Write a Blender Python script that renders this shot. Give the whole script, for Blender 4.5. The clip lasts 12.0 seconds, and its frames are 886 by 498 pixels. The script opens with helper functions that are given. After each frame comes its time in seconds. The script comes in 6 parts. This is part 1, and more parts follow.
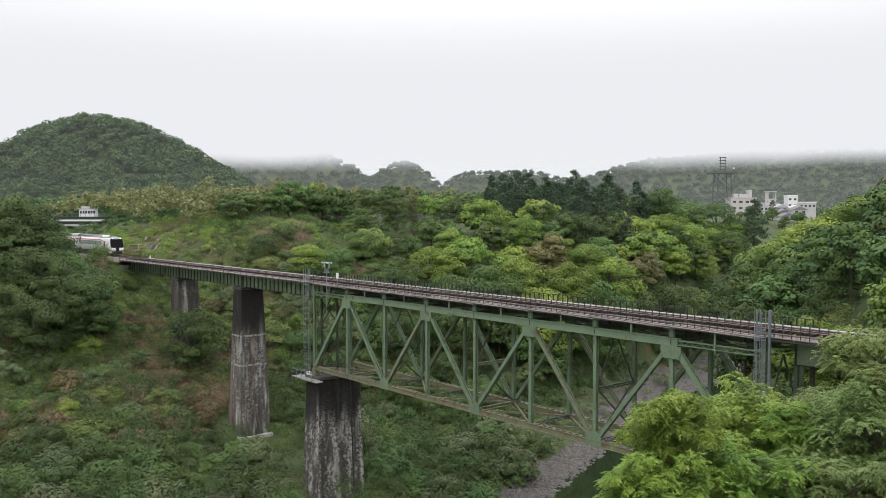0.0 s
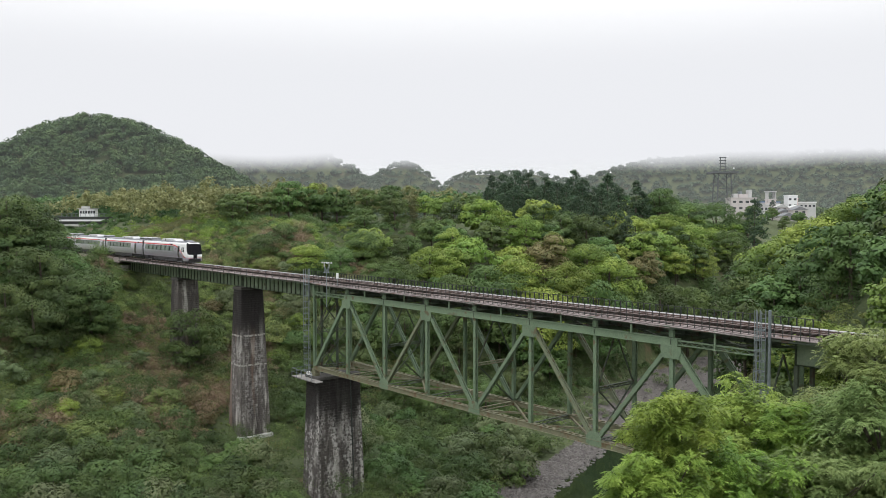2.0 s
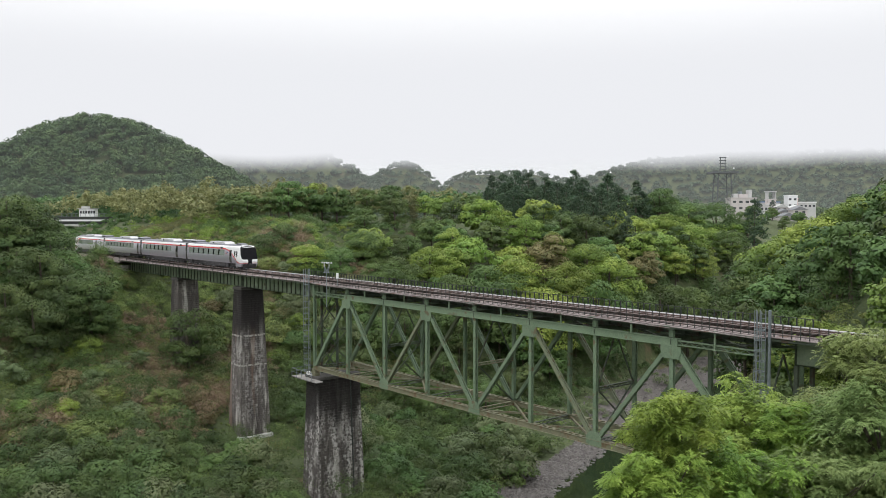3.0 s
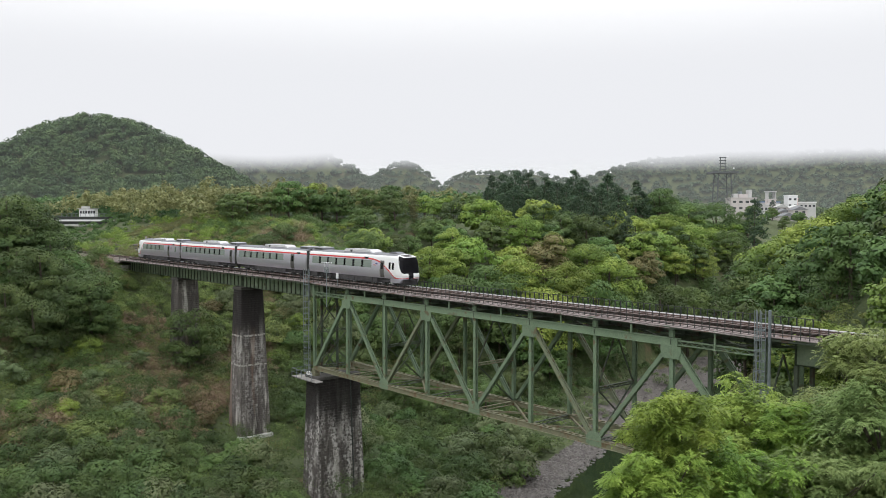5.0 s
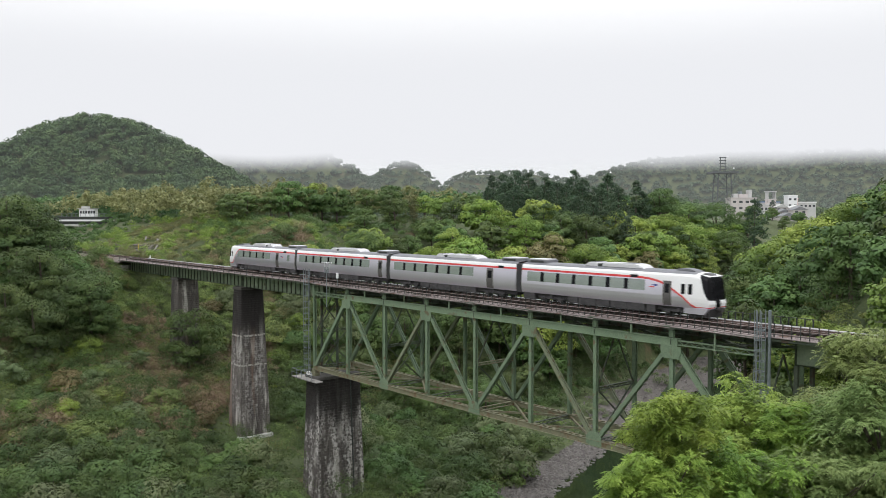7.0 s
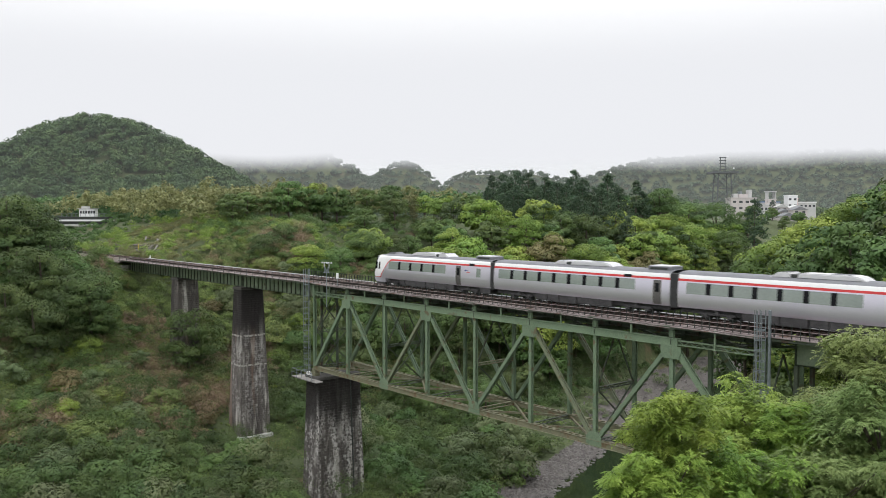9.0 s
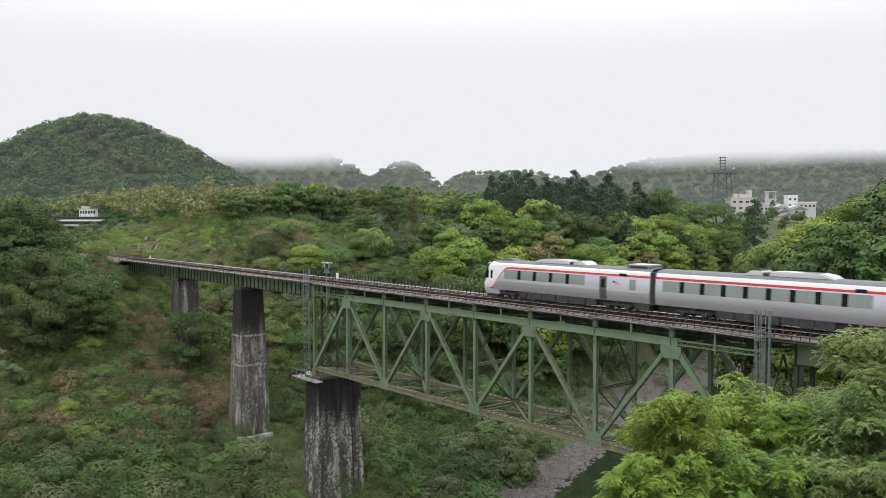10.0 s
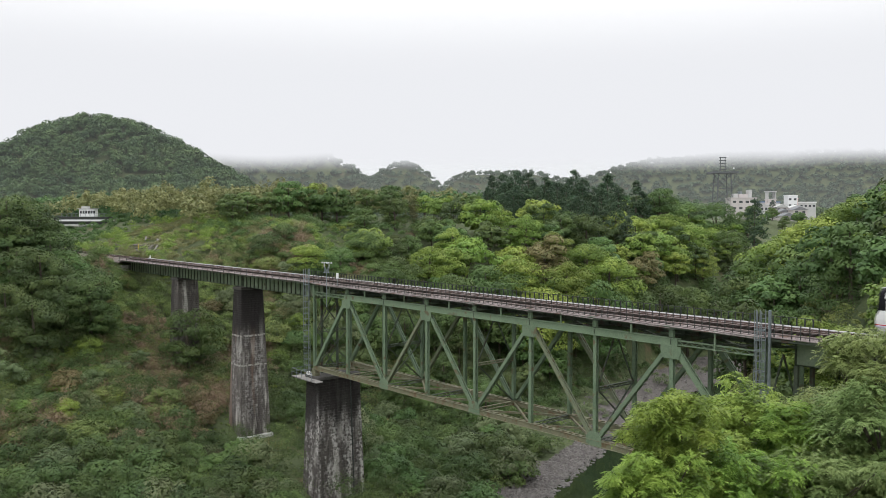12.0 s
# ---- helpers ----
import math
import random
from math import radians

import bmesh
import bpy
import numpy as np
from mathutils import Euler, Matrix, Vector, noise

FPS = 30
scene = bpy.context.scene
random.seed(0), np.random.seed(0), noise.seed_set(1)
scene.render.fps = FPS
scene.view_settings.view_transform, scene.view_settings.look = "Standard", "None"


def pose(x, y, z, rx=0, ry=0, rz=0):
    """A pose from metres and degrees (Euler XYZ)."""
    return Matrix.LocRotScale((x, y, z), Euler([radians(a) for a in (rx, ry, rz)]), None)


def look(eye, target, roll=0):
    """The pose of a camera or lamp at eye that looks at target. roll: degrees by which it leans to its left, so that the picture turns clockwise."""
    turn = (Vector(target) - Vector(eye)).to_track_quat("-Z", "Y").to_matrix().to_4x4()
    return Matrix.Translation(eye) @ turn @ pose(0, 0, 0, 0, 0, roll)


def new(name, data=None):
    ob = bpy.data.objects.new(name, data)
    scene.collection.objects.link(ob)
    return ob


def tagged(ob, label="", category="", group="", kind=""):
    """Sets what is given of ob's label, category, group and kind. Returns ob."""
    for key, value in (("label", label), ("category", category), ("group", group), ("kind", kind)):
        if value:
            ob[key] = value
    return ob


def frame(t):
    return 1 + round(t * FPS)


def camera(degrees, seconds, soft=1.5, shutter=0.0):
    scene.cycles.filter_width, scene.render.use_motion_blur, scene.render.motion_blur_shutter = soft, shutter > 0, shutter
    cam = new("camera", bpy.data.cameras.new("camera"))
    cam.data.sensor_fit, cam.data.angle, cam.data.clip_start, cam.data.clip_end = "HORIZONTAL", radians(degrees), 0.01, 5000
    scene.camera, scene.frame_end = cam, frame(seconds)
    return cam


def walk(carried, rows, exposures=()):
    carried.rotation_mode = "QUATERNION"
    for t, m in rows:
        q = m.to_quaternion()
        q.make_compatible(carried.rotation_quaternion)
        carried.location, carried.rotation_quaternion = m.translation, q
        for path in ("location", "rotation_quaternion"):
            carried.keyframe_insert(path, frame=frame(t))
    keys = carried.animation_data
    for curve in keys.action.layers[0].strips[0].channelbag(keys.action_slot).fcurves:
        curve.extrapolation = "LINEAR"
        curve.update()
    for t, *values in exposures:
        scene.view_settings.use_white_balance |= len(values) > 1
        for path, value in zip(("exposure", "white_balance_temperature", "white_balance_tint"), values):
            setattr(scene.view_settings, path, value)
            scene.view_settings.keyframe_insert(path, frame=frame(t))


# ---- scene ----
W = 5.475            # distance between the two trusses
H = 9.735            # truss depth
P = 7.8              # panel length
YC = W / 2           # track centre line
RAIL = 1.75          # rail top above the top chord's axis

EYE = (85.613, -56.298, 10.052)
cam = camera(56.16, 12.0, soft=0.7, shutter=0.32)
STAND = look(EYE, (EYE[0] - 76.677, EYE[1] + 64.068, EYE[2] - 3.999), 0.0)
walk(cam, [(0.0, STAND), (12.0, STAND)], exposures=[(0.0, 0.0), (12.0, 0.0)])

# ---- light: a bright overcast morning ----
world = bpy.data.worlds.new("overcast")
scene.world = world
world.use_nodes = True
wn, wl = world.node_tree.nodes, world.node_tree.links
wn.clear()
sky = wn.new("ShaderNodeTexSky")
sky.sky_type = "NISHITA"
sky.sun_disc = False
sky.sun_elevation, sky.sun_rotation = radians(52), radians(150)
coord = wn.new("ShaderNodeTexCoord")
sep = wn.new("ShaderNodeSeparateXYZ")
wl.new(coord.outputs["Generated"], sep.inputs[0])
ramp = wn.new("ShaderNodeValToRGB")
ramp.color_ramp.elements[0].position, ramp.color_ramp.elements[0].color = 0.0, (0.80, 0.815, 0.845, 1)
ramp.color_ramp.elements[1].position, ramp.color_ramp.elements[1].color = 1.0, (2.1, 2.12, 2.16, 1)
for at, c in ((0.09, (0.845, 0.86, 0.885, 1)), (0.17, (0.955, 0.965, 0.985, 1)), (0.26, (1.03, 1.035, 1.05, 1)), (0.5, (1.42, 1.435, 1.465, 1))):
    e = ramp.color_ramp.elements.new(at)
    e.color = c
wl.new(sep.outputs["Z"], ramp.inputs[0])
cloudy = wn.new("ShaderNodeTexNoise")
cloudy.inputs["Scale"].default_value = 3.0
wl.new(coord.outputs["Generated"], cloudy.inputs["Vector"])
soft_map = wn.new("ShaderNodeMapRange")
soft_map.inputs["To Min"].default_value, soft_map.inputs["To Max"].default_value = 0.97, 1.03
wl.new(cloudy.outputs["Fac"], soft_map.inputs["Value"])
mul = wn.new("ShaderNodeVectorMath")
mul.operation = "SCALE"
wl.new(ramp.outputs["Color"], mul.inputs[0])
wl.new(soft_map.outputs["Result"], mul.inputs["Scale"])
thin = wn.new("ShaderNodeVectorMath")
thin.operation = "SCALE"
thin.inputs["Scale"].default_value = 0.004
wl.new(sky.outputs["Color"], thin.inputs[0])
add = wn.new("ShaderNodeVectorMath")
add.operation = "ADD"
wl.new(mul.outputs[0], add.inputs[0])
wl.new(thin.outputs[0], add.inputs[1])
bg = wn.new("ShaderNodeBackground")
bg.inputs["Strength"].default_value = 1.0
wl.new(add.outputs[0], bg.inputs["Color"])
wl.new(bg.outputs[0], wn.new("ShaderNodeOutputWorld").inputs[0])

sun = new("sun", bpy.data.lights.new("sun", "SUN"))
sun.data.energy, sun.data.angle, sun.data.color = 0.8, radians(35), (1.0, 0.97, 0.92)
sun.matrix_world = look((60, -90, 150), (0, 0, 0))


# ---- materials ----
def mat(name, c1, c2, rough=0.7, metal=0.0, scale=2.0, fine=25.0, bump=0.2, c3=None, stain=0.6, spec=0.4, by_object=0.0, streak=1.0, dist=0.02, place=False):
    """Two colours mixed at two scales, a third for stains, relief from the fine grain."""
    m = bpy.data.materials.new(name)
    m.use_nodes = True
    n, l = m.node_tree.nodes, m.node_tree.links
    b = n["Principled BSDF"]
    tc = n.new("ShaderNodeTexCoord")
    mp = n.new("ShaderNodeMapping")
    mp.inputs["Scale"].default_value = (1, 1, streak)
    where = n.new("ShaderNodeNewGeometry").outputs["Position"] if place else tc.outputs["Object"]
    l.new(where, mp.inputs[0])
    big, small = n.new("ShaderNodeTexNoise"), n.new("ShaderNodeTexNoise")
    big.inputs["Scale"].default_value, small.inputs["Scale"].default_value = scale, fine
    big.inputs["Detail"].default_value, small.inputs["Detail"].default_value = 6, 4
    for q in (big, small):
        l.new(mp.outputs[0], q.inputs["Vector"])
    mixf = n.new("ShaderNodeMath")
    mixf.operation = "MULTIPLY_ADD"
    mixf.inputs[1].default_value = 0.55
    l.new(small.outputs["Fac"], mixf.inputs[0])
    half = n.new("ShaderNodeMath")
    half.operation = "MULTIPLY"
    half.inputs[1].default_value = 0.45
    l.new(big.outputs["Fac"], half.inputs[0])
    l.new(half.outputs[0], mixf.inputs[2])
    r = n.new("ShaderNodeValToRGB")
    r.color_ramp.elements[0].position, r.color_ramp.elements[1].position = 0.36, 0.64
    r.color_ramp.elements[0].color, r.color_ramp.elements[1].color = (*c1, 1), (*c2, 1)
    l.new(mixf.outputs[0], r.inputs[0])
    out = r.outputs[0]
    if c3:
        st = n.new("ShaderNodeTexNoise")
        st.inputs["Scale"].default_value, st.inputs["Detail"].default_value = scale * 1.7, 8
        l.new(mp.outputs[0], st.inputs["Vector"])
        sr = n.new("ShaderNodeValToRGB")
        sr.color_ramp.elements[0].position, sr.color_ramp.elements[1].position = stain, stain + 0.1
        l.new(st.outputs["Fac"], sr.inputs[0])
        mx = n.new("ShaderNodeMix")
        mx.data_type = "RGBA"
        l.new(sr.outputs[0], mx.inputs[0])
        l.new(out, mx.inputs[6])
        mx.inputs[7].default_value = (*c3, 1)
        out = mx.outputs[2]
    if by_object:
        oi = n.new("ShaderNodeObjectInfo")
        mr = n.new("ShaderNodeMapRange")
        mr.inputs["To Min"].default_value, mr.inputs["To Max"].default_value = 1 - by_object, 1 + by_object
        l.new(oi.outputs["Random"], mr.inputs["Value"])
        sc = n.new("ShaderNodeVectorMath")
        sc.operation = "SCALE"
        l.new(out, sc.inputs[0])
        l.new(mr.outputs[0], sc.inputs["Scale"])
        out = sc.outputs[0]
    l.new(out, b.inputs["Base Color"])
    b.inputs["Roughness"].default_value, b.inputs["Metallic"].default_value = rough, metal
    b.inputs["Specular IOR Level"].default_value = spec
    if bump:
        bp = n.new("ShaderNodeBump")
        bp.inputs["Strength"].default_value, bp.inputs["Distance"].default_value = bump, dist
        l.new(small.outputs["Fac"], bp.inputs["Height"])
        l.new(bp.outputs[0], b.inputs["Normal"])
    return m


def leaf_mat(name, c1, c2, c3, glow=0.16, spread=0.22, rough=0.55, fleck=0.2, grain=0.42):
    """Leaves: colour by leaf and by plant, some light let through."""
    m = bpy.data.materials.new(name)
    m.use_nodes = True
    n, l = m.node_tree.nodes, m.node_tree.links
    b = n["Principled BSDF"]
    geo = n.new("ShaderNodeNewGeometry")
    oi = n.new("ShaderNodeObjectInfo")
    r = n.new("ShaderNodeValToRGB")
    r.color_ramp.elements[0].color, r.color_ramp.elements[1].color = (*c1, 1), (*c3, 1)
    e = r.color_ramp.elements.new(0.5)
    e.color = (*c2, 1)
    tc = n.new("ShaderNodeTexCoord")
    ns = n.new("ShaderNodeTexNoise")
    ns.inputs["Scale"].default_value, ns.inputs["Detail"].default_value = grain, 3
    l.new(tc.outputs["Object"], ns.inputs["Vector"])
    a = n.new("ShaderNodeMath")
    a.operation = "MULTIPLY_ADD"
    a.inputs[1].default_value = fleck
    l.new(geo.outputs["Random Per Island"], a.inputs[0])
    half = n.new("ShaderNodeMath")
    half.operation = "MULTIPLY_ADD"
    half.inputs[1].default_value, half.inputs[2].default_value = 2.2, -0.6 - fleck / 2
    l.new(ns.outputs["Fac"], half.inputs[0])
    l.new(half.outputs[0], a.inputs[2])
    l.new(a.outputs[0], r.inputs[0])
    mr = n.new("ShaderNodeMapRange")
    mr.inputs["To Min"].default_value, mr.inputs["To Max"].default_value = 1 - spread, 1 + spread
    l.new(oi.outputs["Random"], mr.inputs["Value"])
    hs = n.new("ShaderNodeHueSaturation")
    hm = n.new("ShaderNodeMapRange")
    hm.inputs["To Min"].default_value, hm.inputs["To Max"].default_value = 0.48, 0.515
    wob = n.new("ShaderNodeMath")
    wob.operation = "FRACT"
    w7 = n.new("ShaderNodeMath")
    w7.operation = "MULTIPLY"
    w7.inputs[1].default_value = 7.31
    l.new(oi.outputs["Random"], w7.inputs[0])
    l.new(w7.outputs[0], wob.inputs[0])
    l.new(wob.outputs[0], hm.inputs["Value"])
    l.new(hm.outputs[0], hs.inputs["Hue"])
    l.new(mr.outputs[0], hs.inputs["Value"])
    l.new(r.outputs[0], hs.inputs["Color"])
    l.new(hs.outputs[0], b.inputs["Base Color"])
    b.inputs["Roughness"].default_value = rough
    b.inputs["Specular IOR Level"].default_value = 0.25
    t = n.new("ShaderNodeBsdfTranslucent")
    l.new(hs.outputs[0], t.inputs["Color"])
    mix = n.new("ShaderNodeMixShader")
    mix.inputs[0].default_value = glow
    l.new(b.outputs[0], mix.inputs[1])
    l.new(t.outputs[0], mix.inputs[2])
    l.new(mix.outputs[0], n["Material Output"].inputs[0])
    return m


GREEN = mat("weathered_green_paint", (0.115, 0.168, 0.108), (0.178, 0.24, 0.155), 0.6, 0, 0.6, 9, 0.1, (0.125, 0.100, 0.057), 0.60)
GREEN_PALE = mat("pale_green_girder_paint", (0.17, 0.225, 0.15), (0.245, 0.30, 0.205), 0.6, 0, 0.5, 7, 0.1, (0.10, 0.075, 0.05), 0.64)
# darker copy of the green: shade of the deck recess is in its colour
GREEN_DARK = mat("shade_darkened_green_paint", (0.04, 0.055, 0.04), (0.075, 0.092, 0.063), 0.7, 0, 0.7, 9, 0.15, (0.06, 0.042, 0.03), 0.55)
RUSTY = mat("rusted_green_paint", (0.14, 0.145, 0.09), (0.21, 0.20, 0.13), 0.75, 0, 1.1, 7, 0.3, (0.15, 0.105, 0.06), 0.55)
RUST = mat("rusty_steel", (0.085, 0.058, 0.052), (0.16, 0.115, 0.105), 0.8, 0, 1.5, 20, 0.3, spec=0.12)
RAILTOP = mat("worn_rail_steel", (0.45, 0.44, 0.44), (0.6, 0.59, 0.58), 0.4, 0.7, 3, 30, 0.05)
SLEEPER = mat("weathered_sleeper_wood", (0.028, 0.022, 0.02), (0.06, 0.048, 0.043), 0.85, 0, 3, 30, 0.4, by_object=0.25, spec=0.12)
BOARD = mat("weathered_walkway_board", (0.036, 0.031, 0.03), (0.08, 0.068, 0.066), 0.85, 0, 0.5, 15, 0.3, (0.05, 0.036, 0.03), 0.52, place=True, spec=0.12)
EDGE = mat("pale_walkway_edge", (0.15, 0.125, 0.12), (0.33, 0.29, 0.285), 0.85, 0, 0.5, 12, 0.3, (0.14, 0.09, 0.075), 0.56, place=True, spec=0.12)
GALV = mat("galvanised_steel", (0.16, 0.19, 0.20), (0.25, 0.28, 0.30), 0.5, 0.4, 2, 20, 0.1)
TOWERSTEEL = mat("dark_tower_steel", (0.06, 0.068, 0.072), (0.11, 0.12, 0.125), 0.6, 0.3, 1, 10, 0.05)
DARKIRON = mat("dark_iron", (0.03, 0.035, 0.035), (0.06, 0.065, 0.06), 0.6, 0.3, 2, 20, 0.1)
DIAGONAL = mat("streaked_green_paint", (0.135, 0.16, 0.10), (0.19, 0.215, 0.14), 0.7, 0, 1.1, 7, 0.3, (0.15, 0.125, 0.07), 0.56)
SOOTY = mat("sooty_concrete", (0.05, 0.047, 0.045), (0.11, 0.105, 0.10), 0.95, 0, 0.6, 6, 0.3, (0.2, 0.19, 0.18), 0.64)
HANDRAIL = mat("rusty_pipe_rail", (0.24, 0.19, 0.18), (0.38, 0.31, 0.295), 0.8, 0, 1.5, 20, 0.3)
CONCRETE = mat("stained_concrete", (0.22, 0.21, 0.20), (0.36, 0.35, 0.33), 0.9, 0, 0.5, 8, 0.3, (0.07, 0.065, 0.065), 0.55, streak=0.3)
def weathered(m, top, soot, lime, joints=()):
    """Soot running down from a pier's top, pale lime seeping from its joints in a band below."""
    n, l = m.node_tree.nodes, m.node_tree.links
    b = n["Principled BSDF"]
    out = b.inputs["Base Color"].links[0].from_socket
    at = n.new("ShaderNodeNewGeometry")
    sp = n.new("ShaderNodeSeparateXYZ")
    l.new(at.outputs["Position"], sp.inputs[0])

    def streaks(scale, squash, seed):
        mp = n.new("ShaderNodeMapping")
        mp.inputs["Location"].default_value = (seed, seed, 0)
        mp.inputs["Scale"].default_value = (1, 1, squash)
        l.new(at.outputs["Position"], mp.inputs[0])
        nz = n.new("ShaderNodeTexNoise")
        nz.inputs["Scale"].default_value, nz.inputs["Detail"].default_value = scale, 7
        l.new(mp.outputs[0], nz.inputs["Vector"])
        return nz.outputs["Fac"]

    def ramp(value, lo, hi):
        mr = n.new("ShaderNodeMapRange")
        mr.interpolation_type = "SMOOTHSTEP"
        mr.inputs["From Min"].default_value, mr.inputs["From Max"].default_value = lo, hi
        l.new(value, mr.inputs["Value"])
        return mr.outputs[0]

    def calc(op, a, c):
        q = n.new("ShaderNodeMath")
        q.operation = op
        for k, v in enumerate((a, c)):
            if isinstance(v, (int, float)):
                q.inputs[k].default_value = v
            else:
                l.new(v, q.inputs[k])
        return q.outputs[0]

    def blend(fac, colour):
        nonlocal out
        mx = n.new("ShaderNodeMix")
        mx.data_type = "RGBA"
        l.new(fac, mx.inputs[0])
        l.new(out, mx.inputs[6])
        mx.inputs[7].default_value = (*colour, 1)
        out = mx.outputs[2]

    z = sp.outputs["Z"]
    ragged = calc("ADD", z, calc("MULTIPLY", calc("SUBTRACT", streaks(1.1, 0.05, 3.0), 0.5), 9.0))
    band = calc("MULTIPLY", ramp(ragged, lime[0] - 2, lime[0] + 1.5), ramp(ragged, lime[1] + 1, lime[1] - 1.5))
    chance = calc("FRACT", calc("ADD", n.new("ShaderNodeObjectInfo").outputs["Random"], at.outputs["Random Per Island"]), 0.0)
    spots = ramp(calc("ADD", streaks(0.9, 0.13, 9.0), calc("MULTIPLY", calc("SUBTRACT", chance, 0.5), 0.12)), 0.42, 0.66)
    grain = ramp(streaks(3.2, 0.8, 5.0), 0.36, 0.56)
    blend(calc("MULTIPLY", calc("MULTIPLY", band, spots), calc("MULTIPLY", grain, lime[2])), (0.56, 0.535, 0.52))
    blend(calc("MULTIPLY", ramp(ragged, top - soot, top - soot * 0.45), 0.93), (0.022, 0.019, 0.019))
    if joints:
        blend(calc("MULTIPLY", ramp(streaks(0.5, 0.12, 21.0), 0.52, 0.66), calc("MULTIPLY", ramp(z, joints[0] + 2, joints[0] - 2), 0.6)), (0.30, 0.20, 0.155))
    for j in joints:
        near = calc("LESS_THAN", calc("ABSOLUTE", calc("SUBTRACT", z, j), 0.0), 0.14)
        blend(calc("MULTIPLY", near, grain), (0.42, 0.40, 0.37))
    l.new(out, b.inputs["Base Color"])
    return m


BLOCK = mat("sooty_stone_block", (0.045, 0.04, 0.038), (0.15, 0.135, 0.125), 0.9, 0, 0.45, 3.0, 0.5, (0.42, 0.40, 0.375), 0.56, by_object=0.3, streak=0.16, place=True)
PIERCORE = mat("pale_mortar", (0.07, 0.065, 0.06), (0.26, 0.245, 0.23), 0.95, 0, 0.45, 4, 0.4, (0.50, 0.48, 0.45), 0.54, streak=0.16, place=True)
BLOCK_MAIN = weathered(BLOCK.copy(), -11.2, 7.5, (-26.0, -13.4, 0.95))
CORE_MAIN = weathered(PIERCORE.copy(), -11.2, 5.5, (-27.0, -12.4, 1.0))
BLOCK_MID = weathered(BLOCK.copy(), -1.2, 10.5, (-20.0, -8.0, 0.6), (-8.3, -12.8))
CORE_MID = weathered(PIERCORE.copy(), -1.2, 10.0, (-21.0, -8.0, 0.8), (-8.3, -12.8))
BALLAST = mat("brown_ballast", (0.10, 0.08, 0.07), (0.20, 0.17, 0.15), 0.95, 0, 2, 8, 0.8)
SOIL = mat("leafy_soil", (0.04, 0.058, 0.022), (0.085, 0.105, 0.042), 0.95, 0, 0.08, 1.2, 0.8, (0.12, 0.09, 0.05), 0.62, dist=0.2)
GRAVEL = mat("river_gravel", (0.065, 0.058, 0.054), (0.135, 0.122, 0.114), 0.95, 0, 0.25, 2.5, 0.9, (0.06, 0.055, 0.05), 0.6, dist=0.15)
STONE = mat("river_stone", (0.075, 0.068, 0.065), (0.18, 0.168, 0.16), 0.9, 0, 1.1, 3, 0.4)
BARK = mat("grey_brown_bark", (0.05, 0.04, 0.03), (0.13, 0.11, 0.09), 0.95, 0, 1.5, 12, 0.8)
BARE = mat("grey_bare_wood", (0.13, 0.12, 0.105), (0.23, 0.215, 0.19), 0.9, 0, 2, 12, 0.4)

LEAF_MID = leaf_mat("broad_leaf_green", (0.047, 0.087, 0.029), (0.088, 0.151, 0.044), (0.146, 0.218, 0.066))
LEAF_DARK = leaf_mat("dark_oak_leaf", (0.036, 0.064, 0.022), (0.068, 0.107, 0.033), (0.114, 0.158, 0.049), 0.17, fleck=0.2)
LEAF_LIGHT = leaf_mat("fresh_spring_leaf", (0.088, 0.145, 0.028), (0.158, 0.238, 0.046), (0.255, 0.335, 0.070), 0.19)
LEAF_CEDAR = leaf_mat("cedar_needle", (0.030, 0.059, 0.035), (0.053, 0.093, 0.049), (0.083, 0.131, 0.064), 0.11)
LEAF_BAMBOO = leaf_mat("bamboo_leaf", (0.114, 0.140, 0.060), (0.188, 0.203, 0.085), (0.260, 0.257, 0.126), 0.22)
LEAF_RED = leaf_mat("reddish_young_leaf", (0.091, 0.097, 0.041), (0.155, 0.136, 0.060), (0.201, 0.175, 0.081), 0.17, fleck=0.2)
LEAF_NEAR = leaf_mat("bright_compound_leaf", (0.100, 0.172, 0.030), (0.195, 0.300, 0.052), (0.345, 0.460, 0.095), 0.25, spread=0.08, fleck=0.3, grain=0.9)
LEAF_NEAR_DARK = leaf_mat("grey_green_leaf", (0.113, 0.170, 0.054), (0.193, 0.264, 0.088), (0.288, 0.363, 0.136), 0.22, spread=0.1, fleck=0.3, grain=0.9)
LEAF_BUSH = leaf_mat("bush_leaf", (0.082, 0.118, 0.039), (0.140, 0.185, 0.056), (0.234, 0.280, 0.092), 0.17, spread=0.42, fleck=0.18)
LEAF_GREY = leaf_mat("silvery_bush_leaf", (0.094, 0.126, 0.058), (0.136, 0.175, 0.082), (0.188, 0.227, 0.107), 0.17, fleck=0.2)
LEAF_DRY = leaf_mat("dry_brown_grass", (0.169, 0.130, 0.085), (0.271, 0.208, 0.131), (0.322, 0.276, 0.151), 0.17, fleck=0.2)
LEAF_FAR = leaf_mat("hill_forest_leaf", (0.030, 0.070, 0.030), (0.062, 0.126, 0.044), (0.118, 0.196, 0.070), 0.14, grain=0.09)

